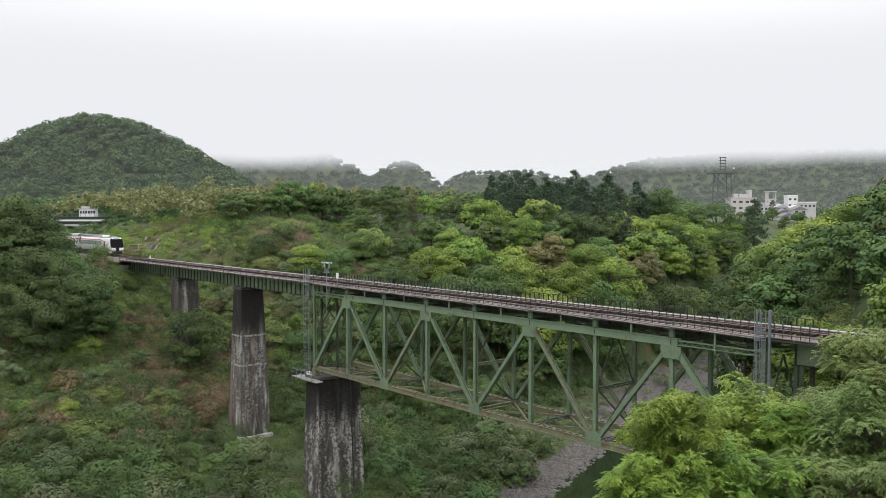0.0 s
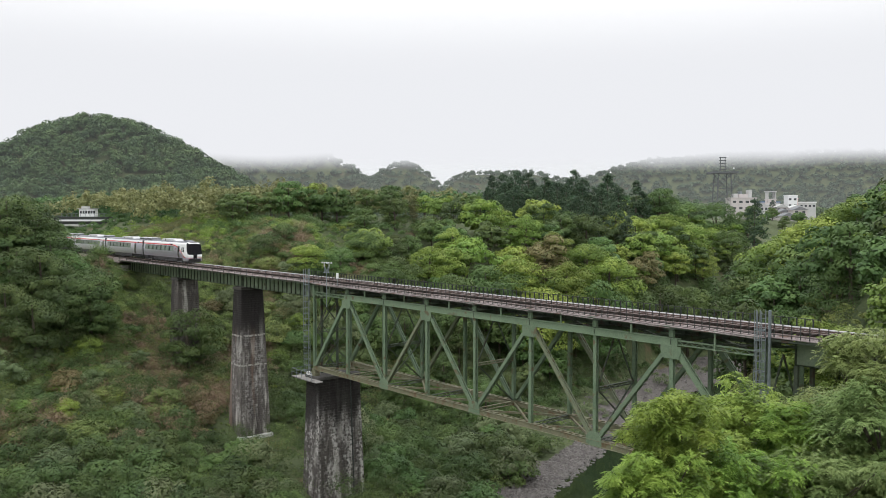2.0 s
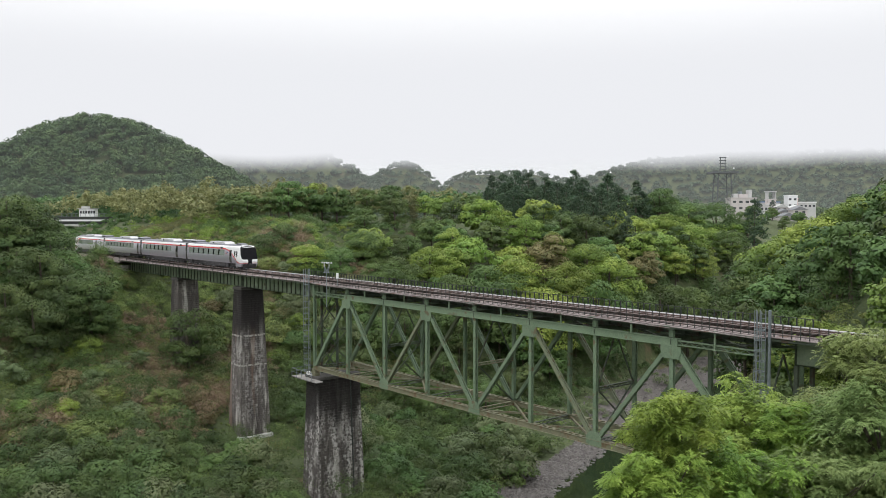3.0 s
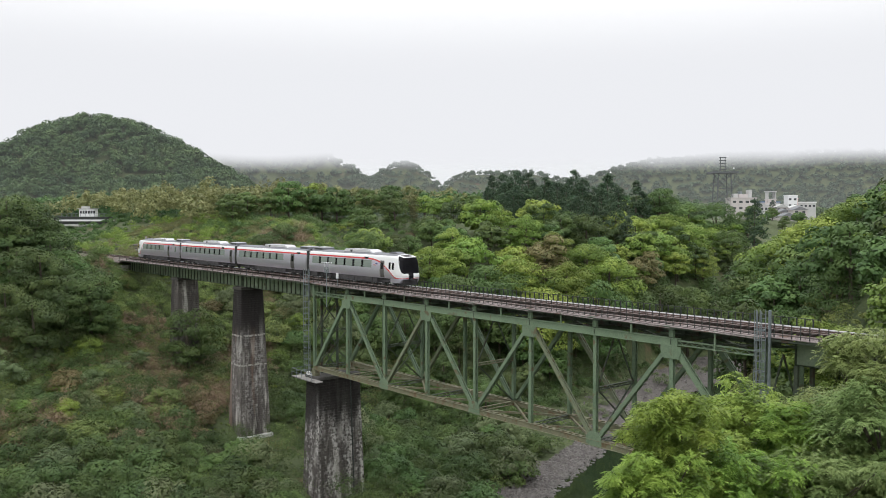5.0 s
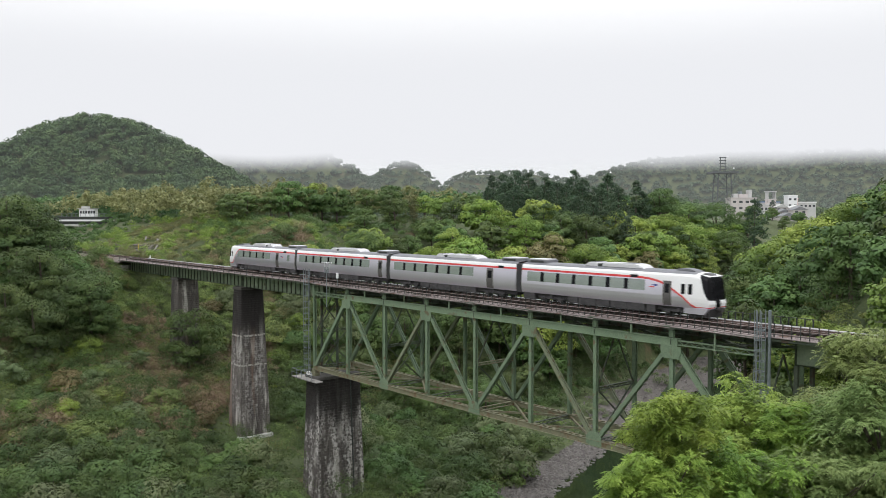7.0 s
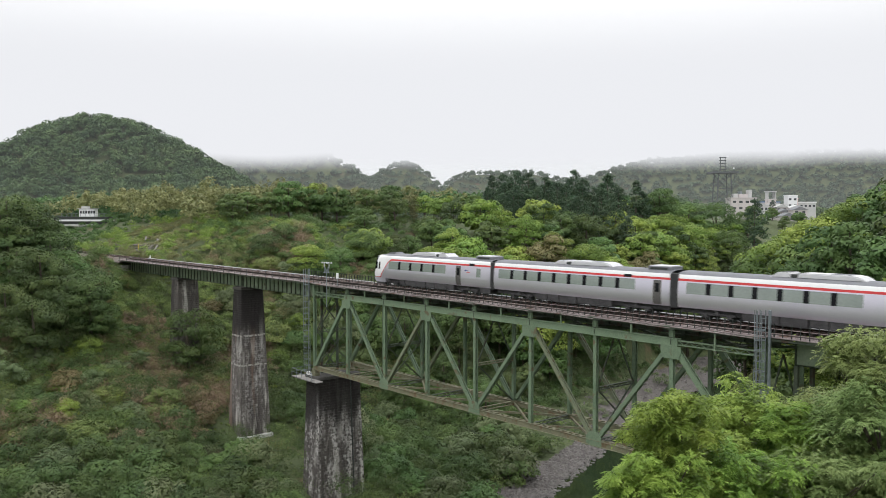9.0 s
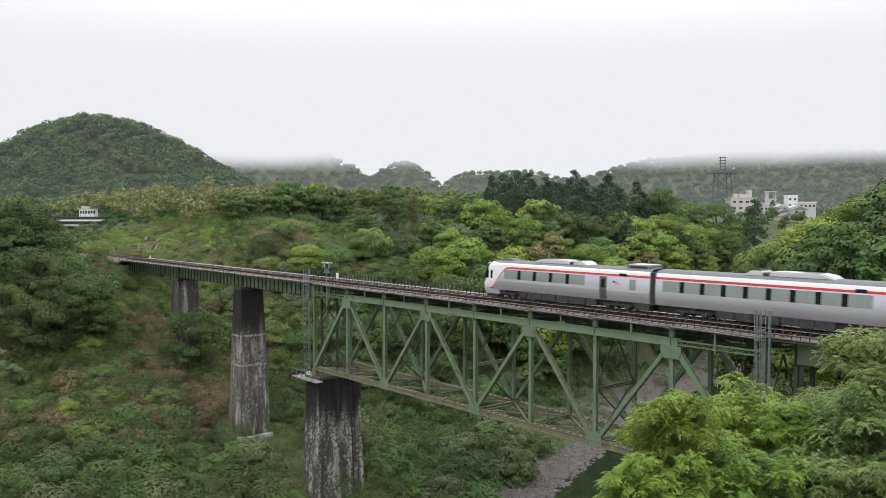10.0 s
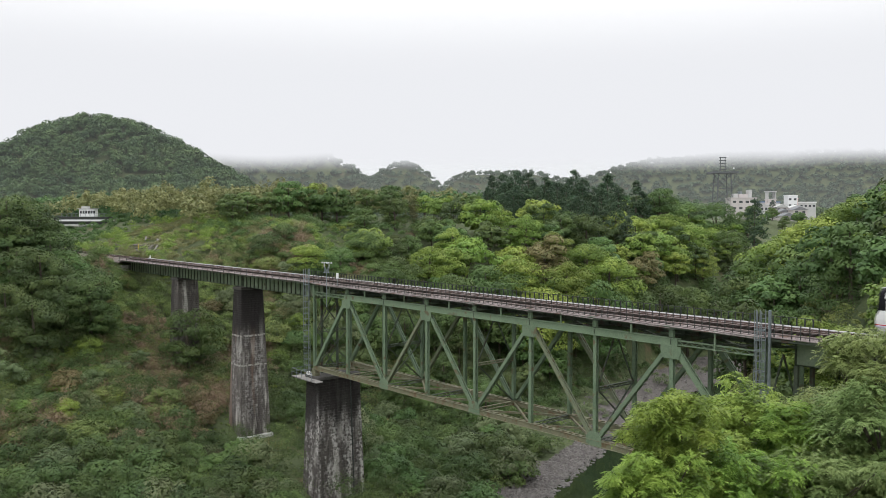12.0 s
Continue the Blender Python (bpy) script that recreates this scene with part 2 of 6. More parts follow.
WHITE = mat("white_car_paint", (0.74, 0.745, 0.75), (0.80, 0.80, 0.81), 0.3, 0, 0.5, 6, 0.02)
STEEL = mat("brushed_stainless_steel", (0.66, 0.635, 0.735), (0.73, 0.70, 0.80), 0.32, 0.78, 0.4, 12, 0.01)
REDLINE = mat("red_stripe_film", (0.56, 0.045, 0.05), (0.62, 0.055, 0.06), 0.5, 0, 1, 8, 0.0)
ROOFGREY = mat("grey_roof_coating", (0.13, 0.135, 0.15), (0.19, 0.195, 0.21), 0.7, 0, 1, 10, 0.1)
UNDER = mat("sooty_underframe", (0.035, 0.034, 0.036), (0.08, 0.078, 0.08), 0.75, 0.2, 1.5, 12, 0.2)
DOORGREY = mat("grey_door_steel", (0.20, 0.20, 0.205), (0.26, 0.26, 0.265), 0.5, 0.5, 1, 10, 0.05)
DOORDARK = mat("dark_door_steel", (0.09, 0.085, 0.083), (0.14, 0.132, 0.13), 0.45, 0.3, 1, 10, 0.05)
BLACK = mat("black_gloss_mask", (0.006, 0.006, 0.008), (0.012, 0.012, 0.014), 0.14, 0, 1, 10, 0.0, spec=0.12)
GANGWAY = mat("dark_gangway_rubber", (0.025, 0.025, 0.027), (0.045, 0.045, 0.047), 0.85, 0, 3, 12, 0.2)
ACGREY = mat("pale_grey_unit_cover", (0.50, 0.50, 0.52), (0.58, 0.58, 0.60), 0.5, 0, 1, 8, 0.05)
BLUE = mat("blue_emblem_film", (0.05, 0.07, 0.25), (0.07, 0.09, 0.30), 0.4, 0, 1, 8, 0.0)
TINT = mat("tinted_window_glass", (0.20, 0.235, 0.215), (0.25, 0.285, 0.26), 0.07, 0, 0.6, 5, 0.0, spec=0.7)
PLASTER = mat("pale_pink_plaster", (0.46, 0.42, 0.41), (0.56, 0.52, 0.51), 0.9, 0, 0.2, 3, 0.1, (0.33, 0.30, 0.29), 0.62)
PALE = mat("pale_concrete", (0.42, 0.42, 0.42), (0.54, 0.54, 0.53), 0.9, 0, 0.3, 4, 0.1)
TROUGH = mat("grey_trough_lid", (0.26, 0.26, 0.26), (0.40, 0.40, 0.39), 0.9, 0, 0.6, 6, 0.1)
PINK = mat("salmon_wall_paint", (0.55, 0.30, 0.30), (0.62, 0.36, 0.36), 0.8, 0, 0.4, 4, 0.1)
ROOFBLUE = mat("blue_roof_sheet", (0.08, 0.16, 0.33), (0.11, 0.20, 0.38), 0.6, 0, 1, 6, 0.1)
ROOFTILE = mat("grey_roof_tile", (0.13, 0.135, 0.145), (0.21, 0.215, 0.225), 0.8, 0, 1, 8, 0.3)
GLASS_DARK = mat("dark_window_pane", (0.03, 0.035, 0.04), (0.05, 0.055, 0.06), 0.1, 0, 1, 5, 0.0)
YELLOW = mat("yellow_sign_paint", (0.42, 0.30, 0.04), (0.5, 0.36, 0.06), 0.6, 0, 2, 9, 0.05)


def glowing(name, colour, strength):
    m = bpy.data.materials.new(name)
    m.use_nodes = True
    b = m.node_tree.nodes["Principled BSDF"]
    b.inputs["Base Color"].default_value = (*colour, 1)
    b.inputs["Emission Color"].default_value = (*colour, 1)
    b.inputs["Emission Strength"].default_value = strength
    return m


LAMPGLOW = glowing("headlight_glow", (1.0, 0.97, 0.9), 2.5)

WATER = bpy.data.materials.new("green_river_water")
WATER.use_nodes = True
_b = WATER.node_tree.nodes["Principled BSDF"]
_b.inputs["Base Color"].default_value = (0.018, 0.028, 0.014, 1)
_b.inputs["Roughness"].default_value = 0.04
_b.inputs["IOR"].default_value = 1.33
_tc = WATER.node_tree.nodes.new("ShaderNodeTexCoord")
_ns = WATER.node_tree.nodes.new("ShaderNodeTexNoise")
_ns.inputs["Scale"].default_value, _ns.inputs["Detail"].default_value = 0.8, 3
_bp = WATER.node_tree.nodes.new("ShaderNodeBump")
_bp.inputs["Strength"].default_value, _bp.inputs["Distance"].default_value = 0.12, 0.05
WATER.node_tree.links.new(_tc.outputs["Object"], _ns.inputs["Vector"])
WATER.node_tree.links.new(_ns.outputs["Fac"], _bp.inputs["Height"])
WATER.node_tree.links.new(_bp.outputs[0], _b.inputs["Normal"])


# ---- building helpers ----
def thing(name, label, category, group="", kind="", at=None):
    ob = new(name)
    ob.empty_display_size = 0.5
    if at is not None:
        ob.matrix_basis = at
    return tagged(ob, label, category, group, kind)


def part(name, bm, material, parent=None, label=""):
    me = bpy.data.meshes.new(name)
    bm.normal_update()
    bm.to_mesh(me)
    bm.free()
    me.materials.append(material)
    ob = new(name, me)
    if parent is not None:
        ob.parent = parent
    if label:
        ob["label"] = label
    return ob


def box(bm, x0, x1, y0, y1, z0, z1, bevel=0.0):
    m = Matrix.LocRotScale(((x0 + x1) / 2, (y0 + y1) / 2, (z0 + z1) / 2), None, (x1 - x0, y1 - y0, z1 - z0))
    r = bmesh.ops.create_cube(bm, size=1, matrix=m)
    if bevel:
        es = list({e for v in r["verts"] for e in v.link_edges})
        bmesh.ops.bevel(bm, geom=es, offset=bevel, segments=1, affect="EDGES")
    return bm


def beam(bm, a, b, w, h, bevel=0.0):
    """A bar from a to b, w across (level) and h deep."""
    a, b = Vector(a), Vector(b)
    d = b - a
    q = d.to_track_quat("X", "Z")
    r = bmesh.ops.create_cube(bm, size=1, matrix=Matrix.LocRotScale((a + b) / 2, q, (d.length, w, h)))
    if bevel:
        bmesh.ops.bevel(bm, geom=list({e for v in r["verts"] for e in v.link_edges}), offset=bevel, segments=1, affect="EDGES")
    return bm


def pipe(bm, a, b, r0, r1=None, seg=6):
    a, b = Vector(a), Vector(b)
    d = b - a
    m = Matrix.Translation((a + b) / 2) @ d.to_track_quat("Z", "Y").to_matrix().to_4x4()
    bmesh.ops.create_cone(bm, cap_ends=True, segments=seg, radius1=r0, radius2=r0 if r1 is None else r1, depth=d.length, matrix=m)
    return bm


def prism(bm, outline, y0, y1):
    """A plate with the outline (x, z), from y0 to y1."""
    a = [bm.verts.new((x, y0, z)) for x, z in outline]
    b = [bm.verts.new((x, y1, z)) for x, z in outline]
    bm.faces.new(a)
    bm.faces.new(b[::-1])
    for i in range(len(a)):
        j = (i + 1) % len(a)
        bm.faces.new((a[j], a[i], b[i], b[j]))
    bmesh.ops.recalc_face_normals(bm, faces=bm.faces)
    return bm


def B():
    return bmesh.new()


def array_mesh(name, verts, faces, material, parent=None, smooth=False):
    """A mesh from numpy arrays; all faces have the same number of corners."""
    me = bpy.data.meshes.new(name)
    nf, k = faces.shape
    me.vertices.add(len(verts))
    me.vertices.foreach_set("co", verts.astype(np.float32).ravel())
    me.loops.add(nf * k)
    me.loops.foreach_set("vertex_index", faces.astype(np.int32).ravel())
    me.polygons.add(nf)
    me.polygons.foreach_set("loop_start", np.arange(0, nf * k, k, dtype=np.int32))
    me.update(calc_edges=True)
    me.materials.append(material)
    if smooth:
        me.polygons.foreach_set("use_smooth", np.ones(nf, dtype=bool))
    ob = new(name, me)
    if parent is not None:
        ob.parent = parent
    return ob


# ---- the lie of the land ----
def step(a, b, v):
    t = np.clip((np.asarray(v, dtype=float) - a) / (b - a), 0, 1)
    return t * t * (3 - 2 * t)


def shore(y):
    """Where the river's western water line runs."""
    y = np.asarray(y, dtype=float)
    return np.where(y < 0, 18 - 0.1 * y, np.where(y < 80, 18 - 0.4 * y, -14 - 0.2 * (y - 80)))


HILLS = [  # x, y, height, radius
    (-453.4, 126.5, 46.7, 67.7), (-468.3, 75.4, 23.6, 62), (-637, -58.9, 29.4, 127.4), (-418, 176, 11, 52),
]
# ridges under the cloud: metres to the right of the lookout's axis and out along it, height, radius
for _u, _d, _h, _r in ((-204, 800, 37.5, 75), (-152, 800, 30, 75), (-100, 800, 29.8, 50), (-73, 850, 9, 34), (-40, 900, 58, 52), (8, 1000, 17, 36), (45, 1000, 44, 50), (106, 1000, 38, 42),
                       (160, 1000, 9, 40), (212, 1000, 39.2, 75), (287, 990, 29.9, 90), (364, 980, 46.2, 100), (440, 970, 21.1, 100), (497, 960, 43.9, 80), (620, 980, 50, 110), (-330, 860, 55, 110)):
    HILLS.append((EYE[0] - 0.767 * _d + 0.641 * _u, EYE[1] + 0.641 * _d + 0.767 * _u, _h, _r))
# unseen hills, added to close the horizon and darken the steel's reflections
HILLS += [(-460, -330, 70, 140), (80, -700, 60, 220), (700, -100, 60, 220), (520, 420, 55, 180)]


def ground_z(x, y):
    x, y = np.asarray(x, dtype=float), np.asarray(y, dtype=float)
    s = shore(y) - x
    bare = np.interp(s, [-2000, -66, -60, -50, -40, -29, -20, -6, 0, 3, 18, 48, 74, 92, 100, 112, 200, 3000],
                     [8.4, 8.4, 5, -4, -14, -29.0, -30.5, -30, -29.0, -28.6, -27.4, -23.8, -17, -6, -1.2, 0.3, 2, 2])
    inland = s + np.interp(y, [30, 60, 100, 150, 220], [-16, -11, 5, 15, 22]) * step(15, 22, s)
    wood = np.interp(inland, [-2000, -60, -42, -32, -24, -18, -12, -6, 0, 3, 15, 21, 32, 46, 70, 120, 3000],
                     [8, 6, 2.5, -5, -17, -29.0, -30.5, -30, -29.0, -28.6, -27.6, -24, -12, -3, 3.5, 5, 3])
    k = step(8, 40, y)
    z = bare * (1 - k) + wood * k
    z = z + step(-60, -100, x) * np.clip((y - 8) * 0.13, 0, 4) * step(-420, -200, x)
    z = z + 0.5 * np.sin(x * 0.31 + 1.3 * np.sin(y * 0.21)) * np.cos(y * 0.27) * step(6, 20, s)
    cut = step(9, 5, np.abs(y - YC)) * step(-78, -84, x) * step(-700, -500, x)
    z = z * (1 - cut) + 0.9 * cut
    for hx, hy, hh, hr in HILLS:
        z = z + hh * np.exp(-((x - hx) ** 2 + (y - hy) ** 2) / hr ** 2)
    return z


def axis(*runs):
    """Grid lines: runs of (from, to, spacing)."""
    return np.unique(np.concatenate([np.arange(a, b, d) for a, b, d in runs] + [[runs[-1][1]]]))


gx = axis((-3000, -900, 60), (-900, -180, 11), (-180, 110, 2.5), (110, 2000, 60))
gy = axis((-2000, -250, 60), (-250, -70, 11), (-70, 190, 2.5), (190, 700, 11), (700, 1400, 20), (1400, 3500, 60))
GX, GY = np.meshgrid(gx, gy)
gv = np.stack([GX, GY, ground_z(GX, GY)], -1).reshape(-1, 3)
nx = len(gx)
i, j = np.meshgrid(np.arange(nx - 1), np.arange(len(gy) - 1))
q0 = (j * nx + i).ravel()
gf = np.stack([q0, q0 + 1, q0 + 1 + nx, q0 + nx], -1)
ground = tagged(array_mesh("ground", gv, gf, SOIL, smooth=True), "green valley ground with soil under dense growth", "ground", kind="structure")

# gravel bars along the river's western shore
def gravel_sheet(y0, y1, wide):
    ys, us = np.arange(y0, y1, 1.0), np.arange(0, 1.001, 1 / 16)
    Y, U = np.meshgrid(ys, us, indexing="ij")
    edge = np.sin((Y - y0) / (y1 - y0) * np.pi) ** 0.6
    X = shore(Y) + 4 - U * (wide + 4) * (0.3 + 0.7 * edge) + 1.2 * np.sin(Y * 0.5) * U
    Z = ground_z(X, Y) + 0.12 + 0.1 * np.sin(X * 2.1) * np.sin(Y * 1.7)
    v = np.stack([X, Y, Z], -1).reshape(-1, 3)
    n = len(us)
    a, b = np.meshgrid(np.arange(n - 1), np.arange(len(ys) - 1))
    q = (b * n + a).ravel()
    return v, np.stack([q, q + n, q + n + 1, q + 1], -1)


for y0, y1, wide in ((12, 53, 6.4), (50, 190, 15)):
    v, f = gravel_sheet(y0, y1, wide)
    tagged(array_mesh("gravel_bar", v, f, GRAVEL, smooth=True), "grey river gravel bar beside green water", "gravel bar", kind="structure")

wv = np.array([[-140, -400, -28.9], [160, -400, -28.9], [160, 420, -28.9], [-140, 420, -28.9]], dtype=float)
tagged(array_mesh("water", wv, np.array([[0, 1, 2, 3]]), WATER), "calm dark green river water reflecting the sky", "river", kind="structure")


# ---- piers ----
def pier(name, cx, top, base, z0, z1, label, rows_shown, stone=None, mortar=None):
    """A tapered pier of coursed blocks: half sizes (x, y) at the top and at the base."""
    t = thing(name, label, "bridge pier", "bridge piers")
    core = B()
    vs = []
    for z, (hx, hy) in ((z0, base), (z1, top)):
        hx, hy = hx - 0.06, hy - 0.06
        vs.append([core.verts.new((cx + sx * hx, YC + sy * hy, z)) for sx, sy in ((-1, -1), (1, -1), (1, 1), (-1, 1))])
    core.faces.new(vs[1])
    for k in range(4):
        core.faces.new((vs[0][k], vs[0][(k + 1) % 4], vs[1][(k + 1) % 4], vs[1][k]))
    part("core", core, mortar or PIERCORE, t)
    blk = bpy.data.meshes.new("block")
    bb = box(B(), -0.5, 0.5, -0.5, 0.5, -0.5, 0.5, 0.03)
    bb.to_mesh(blk)
    bb.free()
    blk.materials.append(stone or BLOCK)
    rest = B()
    course = 0.34
    n = int((z1 - z0) / course)
    made = 0
    rng = random.Random(int(abs(cx) * 10))
    for r in range(n):
        z = z1 - (r + 0.5) * course
        f = (z1 - z) / (z1 - z0)
        hx, hy = top[0] + (base[0] - top[0]) * f, top[1] + (base[1] - top[1]) * f
        for side in ("south", "east"):
            half = hx if side == "south" else hy
            m = max(2, round(2 * half / 0.46))
            wid = 2 * half / m
            off = 0.5 * wid * (r % 2)
            for c in range(m + (r % 2)):
                u0, u1 = max(-half, -half + c * wid - off), min(half, -half + (c + 1) * wid - off)
                if u1 - u0 < 0.08:
                    continue
                u, l = (u0 + u1) / 2, u1 - u0 - 0.04
                proud = rng.uniform(-0.015, 0.02)
                if side == "south":
                    mm = Matrix.LocRotScale((cx + u, YC - hy + 0.06 - proud, z), None, (l, 0.2, course - 0.04))
                else:
                    mm = Matrix.LocRotScale((cx + hx - 0.06 + proud, YC + u, z), None, (0.2, l, course - 0.04))
                if r < rows_shown and made < 290:
                    ob = new("block", blk)
                    ob.matrix_basis = mm
                    ob.parent = t
                    made += 1
                else:
                    bmesh.ops.create_cube(rest, size=1, matrix=mm)
    ob = part("blockwork", rest, stone or BLOCK, t)
    ob["kind"] = "stuff"
    cap = B()
    box(cap, cx - top[0] - 0.15, cx + top[0] + 0.15, YC - top[1] - 0.15, YC + top[1] + 0.15, z1, z1 + 0.4, 0.04)
    part("cap", cap, SOOTY, t, "sooty concrete cap")
    return t


main_pier = pier("bridge_pier", -7.75, (1.6, 3.1), (2.2, 3.6), -30.5, -11.2, "tall sooty tapered block pier carrying the truss", 14, BLOCK_MAIN, CORE_MAIN)
mid_pier = pier("bridge_pier", -32.0, (1.3, 1.8), (2.1, 2.55), -24.6, -1.25, "tall stained tapered block pier under the girders", 10, BLOCK_MID, CORE_MID)
pier("bridge_pier", -56.4, (1.4, 1.8), (2.0, 2.4), -20.5, -1.25, "short dark block pier half hidden by a tree", 8)
foot = B()
box(foot, -34.4, -29.6, YC - 2.85, YC + 2.85, -24.9, -23.6, 0.1)
part("footing", foot, PALE, mid_pier, "pale concrete footing")
dp = B()
pipe(dp, (-5.55, YC + 1.2, -11), (-4.85, YC + 1.4, -29), 0.09, seg=8)
part("drain_pipe", dp, DARKIRON, main_pier)
for nm, x0, x1, z0, z1 in (("bridge_abutment", -84.5, -80.9, -5, 0.9), ("bridge_abutment", 72.0, 76.0, -6, 0.9)):
    ab = B()
    box(ab, x0, x1, YC - 2.6, YC + 2.6, z0, z1 - 0.7, 0.05)
    box(ab, x0 if x0 < 0 else x1 - 1, x0 + 1 if x0 < 0 else x1, YC - 2.6, YC + 2.6, z1 - 0.7, z1 + 0.2, 0.05)
    tagged(part(nm, ab, CONCRETE), "stained concrete abutment at the bridge end", "abutment", "abutments")
# the pier under the eastern end of the truss
east_pier = pier("bridge_pier", 55.3, (1.6, 3.2), (2.2, 3.7), -30.5, -11.2, "tall sooty block pier at the wooded eastern bank", 4)
for yy in (YC - 1.2, YC + 1.2):
    col = B()
    box(col, 56.1, 56.4, yy - 0.15, yy + 0.15, -10.8, -0.8, 0.02)
    part("bearing_column", col, GREEN_DARK, east_pier, "dark green steel column")
    col = B()
    box(col, -8.75, -8.5, yy - 0.14, yy + 0.14, -10.8, -0.85, 0.02)
    part("bearing_column", col, GREEN_DARK, main_pier, "dark green steel column")
for z in (-10.4, -7.3, -4.2):
    for s_ in (-1, 1):
        part("column_brace", beam(B(), (-8.62, YC - s_ * 1.2, z), (-8.62, YC + s_ * 1.2, z + 3.0), 0.08, 0.14), GREEN_DARK, main_pier)

# ---- the truss ----
truss = thing("truss_bridge", "weathered pale green steel deck truss bridge with rust", "bridge")


def node(n, y, top):
    return Vector((n * P, y, 0 if top else -H))


def laced(bm, a, b, w, h, pitch=0.45):
    """Two flanges with zigzag lacing between them; a flat member seen from its side."""
    a, b = Vector(a), Vector(b)
    d = (b - a).normalized()
    up = Vector((0, 1, 0)).cross(d).normalized()
    for s in (-1, 1):
        beam(bm, a + up * s * (h / 2 - 0.04), b + up * s * (h / 2 - 0.04), w, 0.08)
    n = max(2, int((b - a).length / pitch))
    for k in range(n):
        p0, p1 = a.lerp(b, k / n), a.lerp(b, (k + 1) / n)
        s = 1 if k % 2 else -1
        beam(bm, p0 + up * s * (h / 2 - 0.06), p1 - up * s * (h / 2 - 0.06), w * 0.6, 0.05)
    return bm


def built_up(bm, a, b, w, h, pitch=0.4):
    """Two channels w apart across the bridge, laced together on both open sides."""
    a, b = Vector(a), Vector(b)
    d = (b - a).normalized()
    up = Vector((0, 1, 0)).cross(d).normalized()
    side = Vector((0, 1, 0))
    for s in (-1, 1):
        beam(bm, a + side * s * (w / 2 - 0.02), b + side * s * (w / 2 - 0.02), 0.03, h)
        for u in (-1, 1):
            o = side * s * (w / 2 - 0.07) + up * u * (h / 2 - 0.015)
            beam(bm, a + o, b + o, 0.11, 0.03)
    n = max(2, int((b - a).length / pitch))
    for u in (-1, 1):
        for k in range(n):
            s = 1 if (k + (u > 0)) % 2 else -1
            p0, p1 = a.lerp(b, k / n), a.lerp(b, (k + 1) / n)
            beam(bm, p0 + up * u * h / 2 + side * s * w * 0.42, p1 + up * u * h / 2 - side * s * w * 0.42, 0.05, 0.02)
    return bm


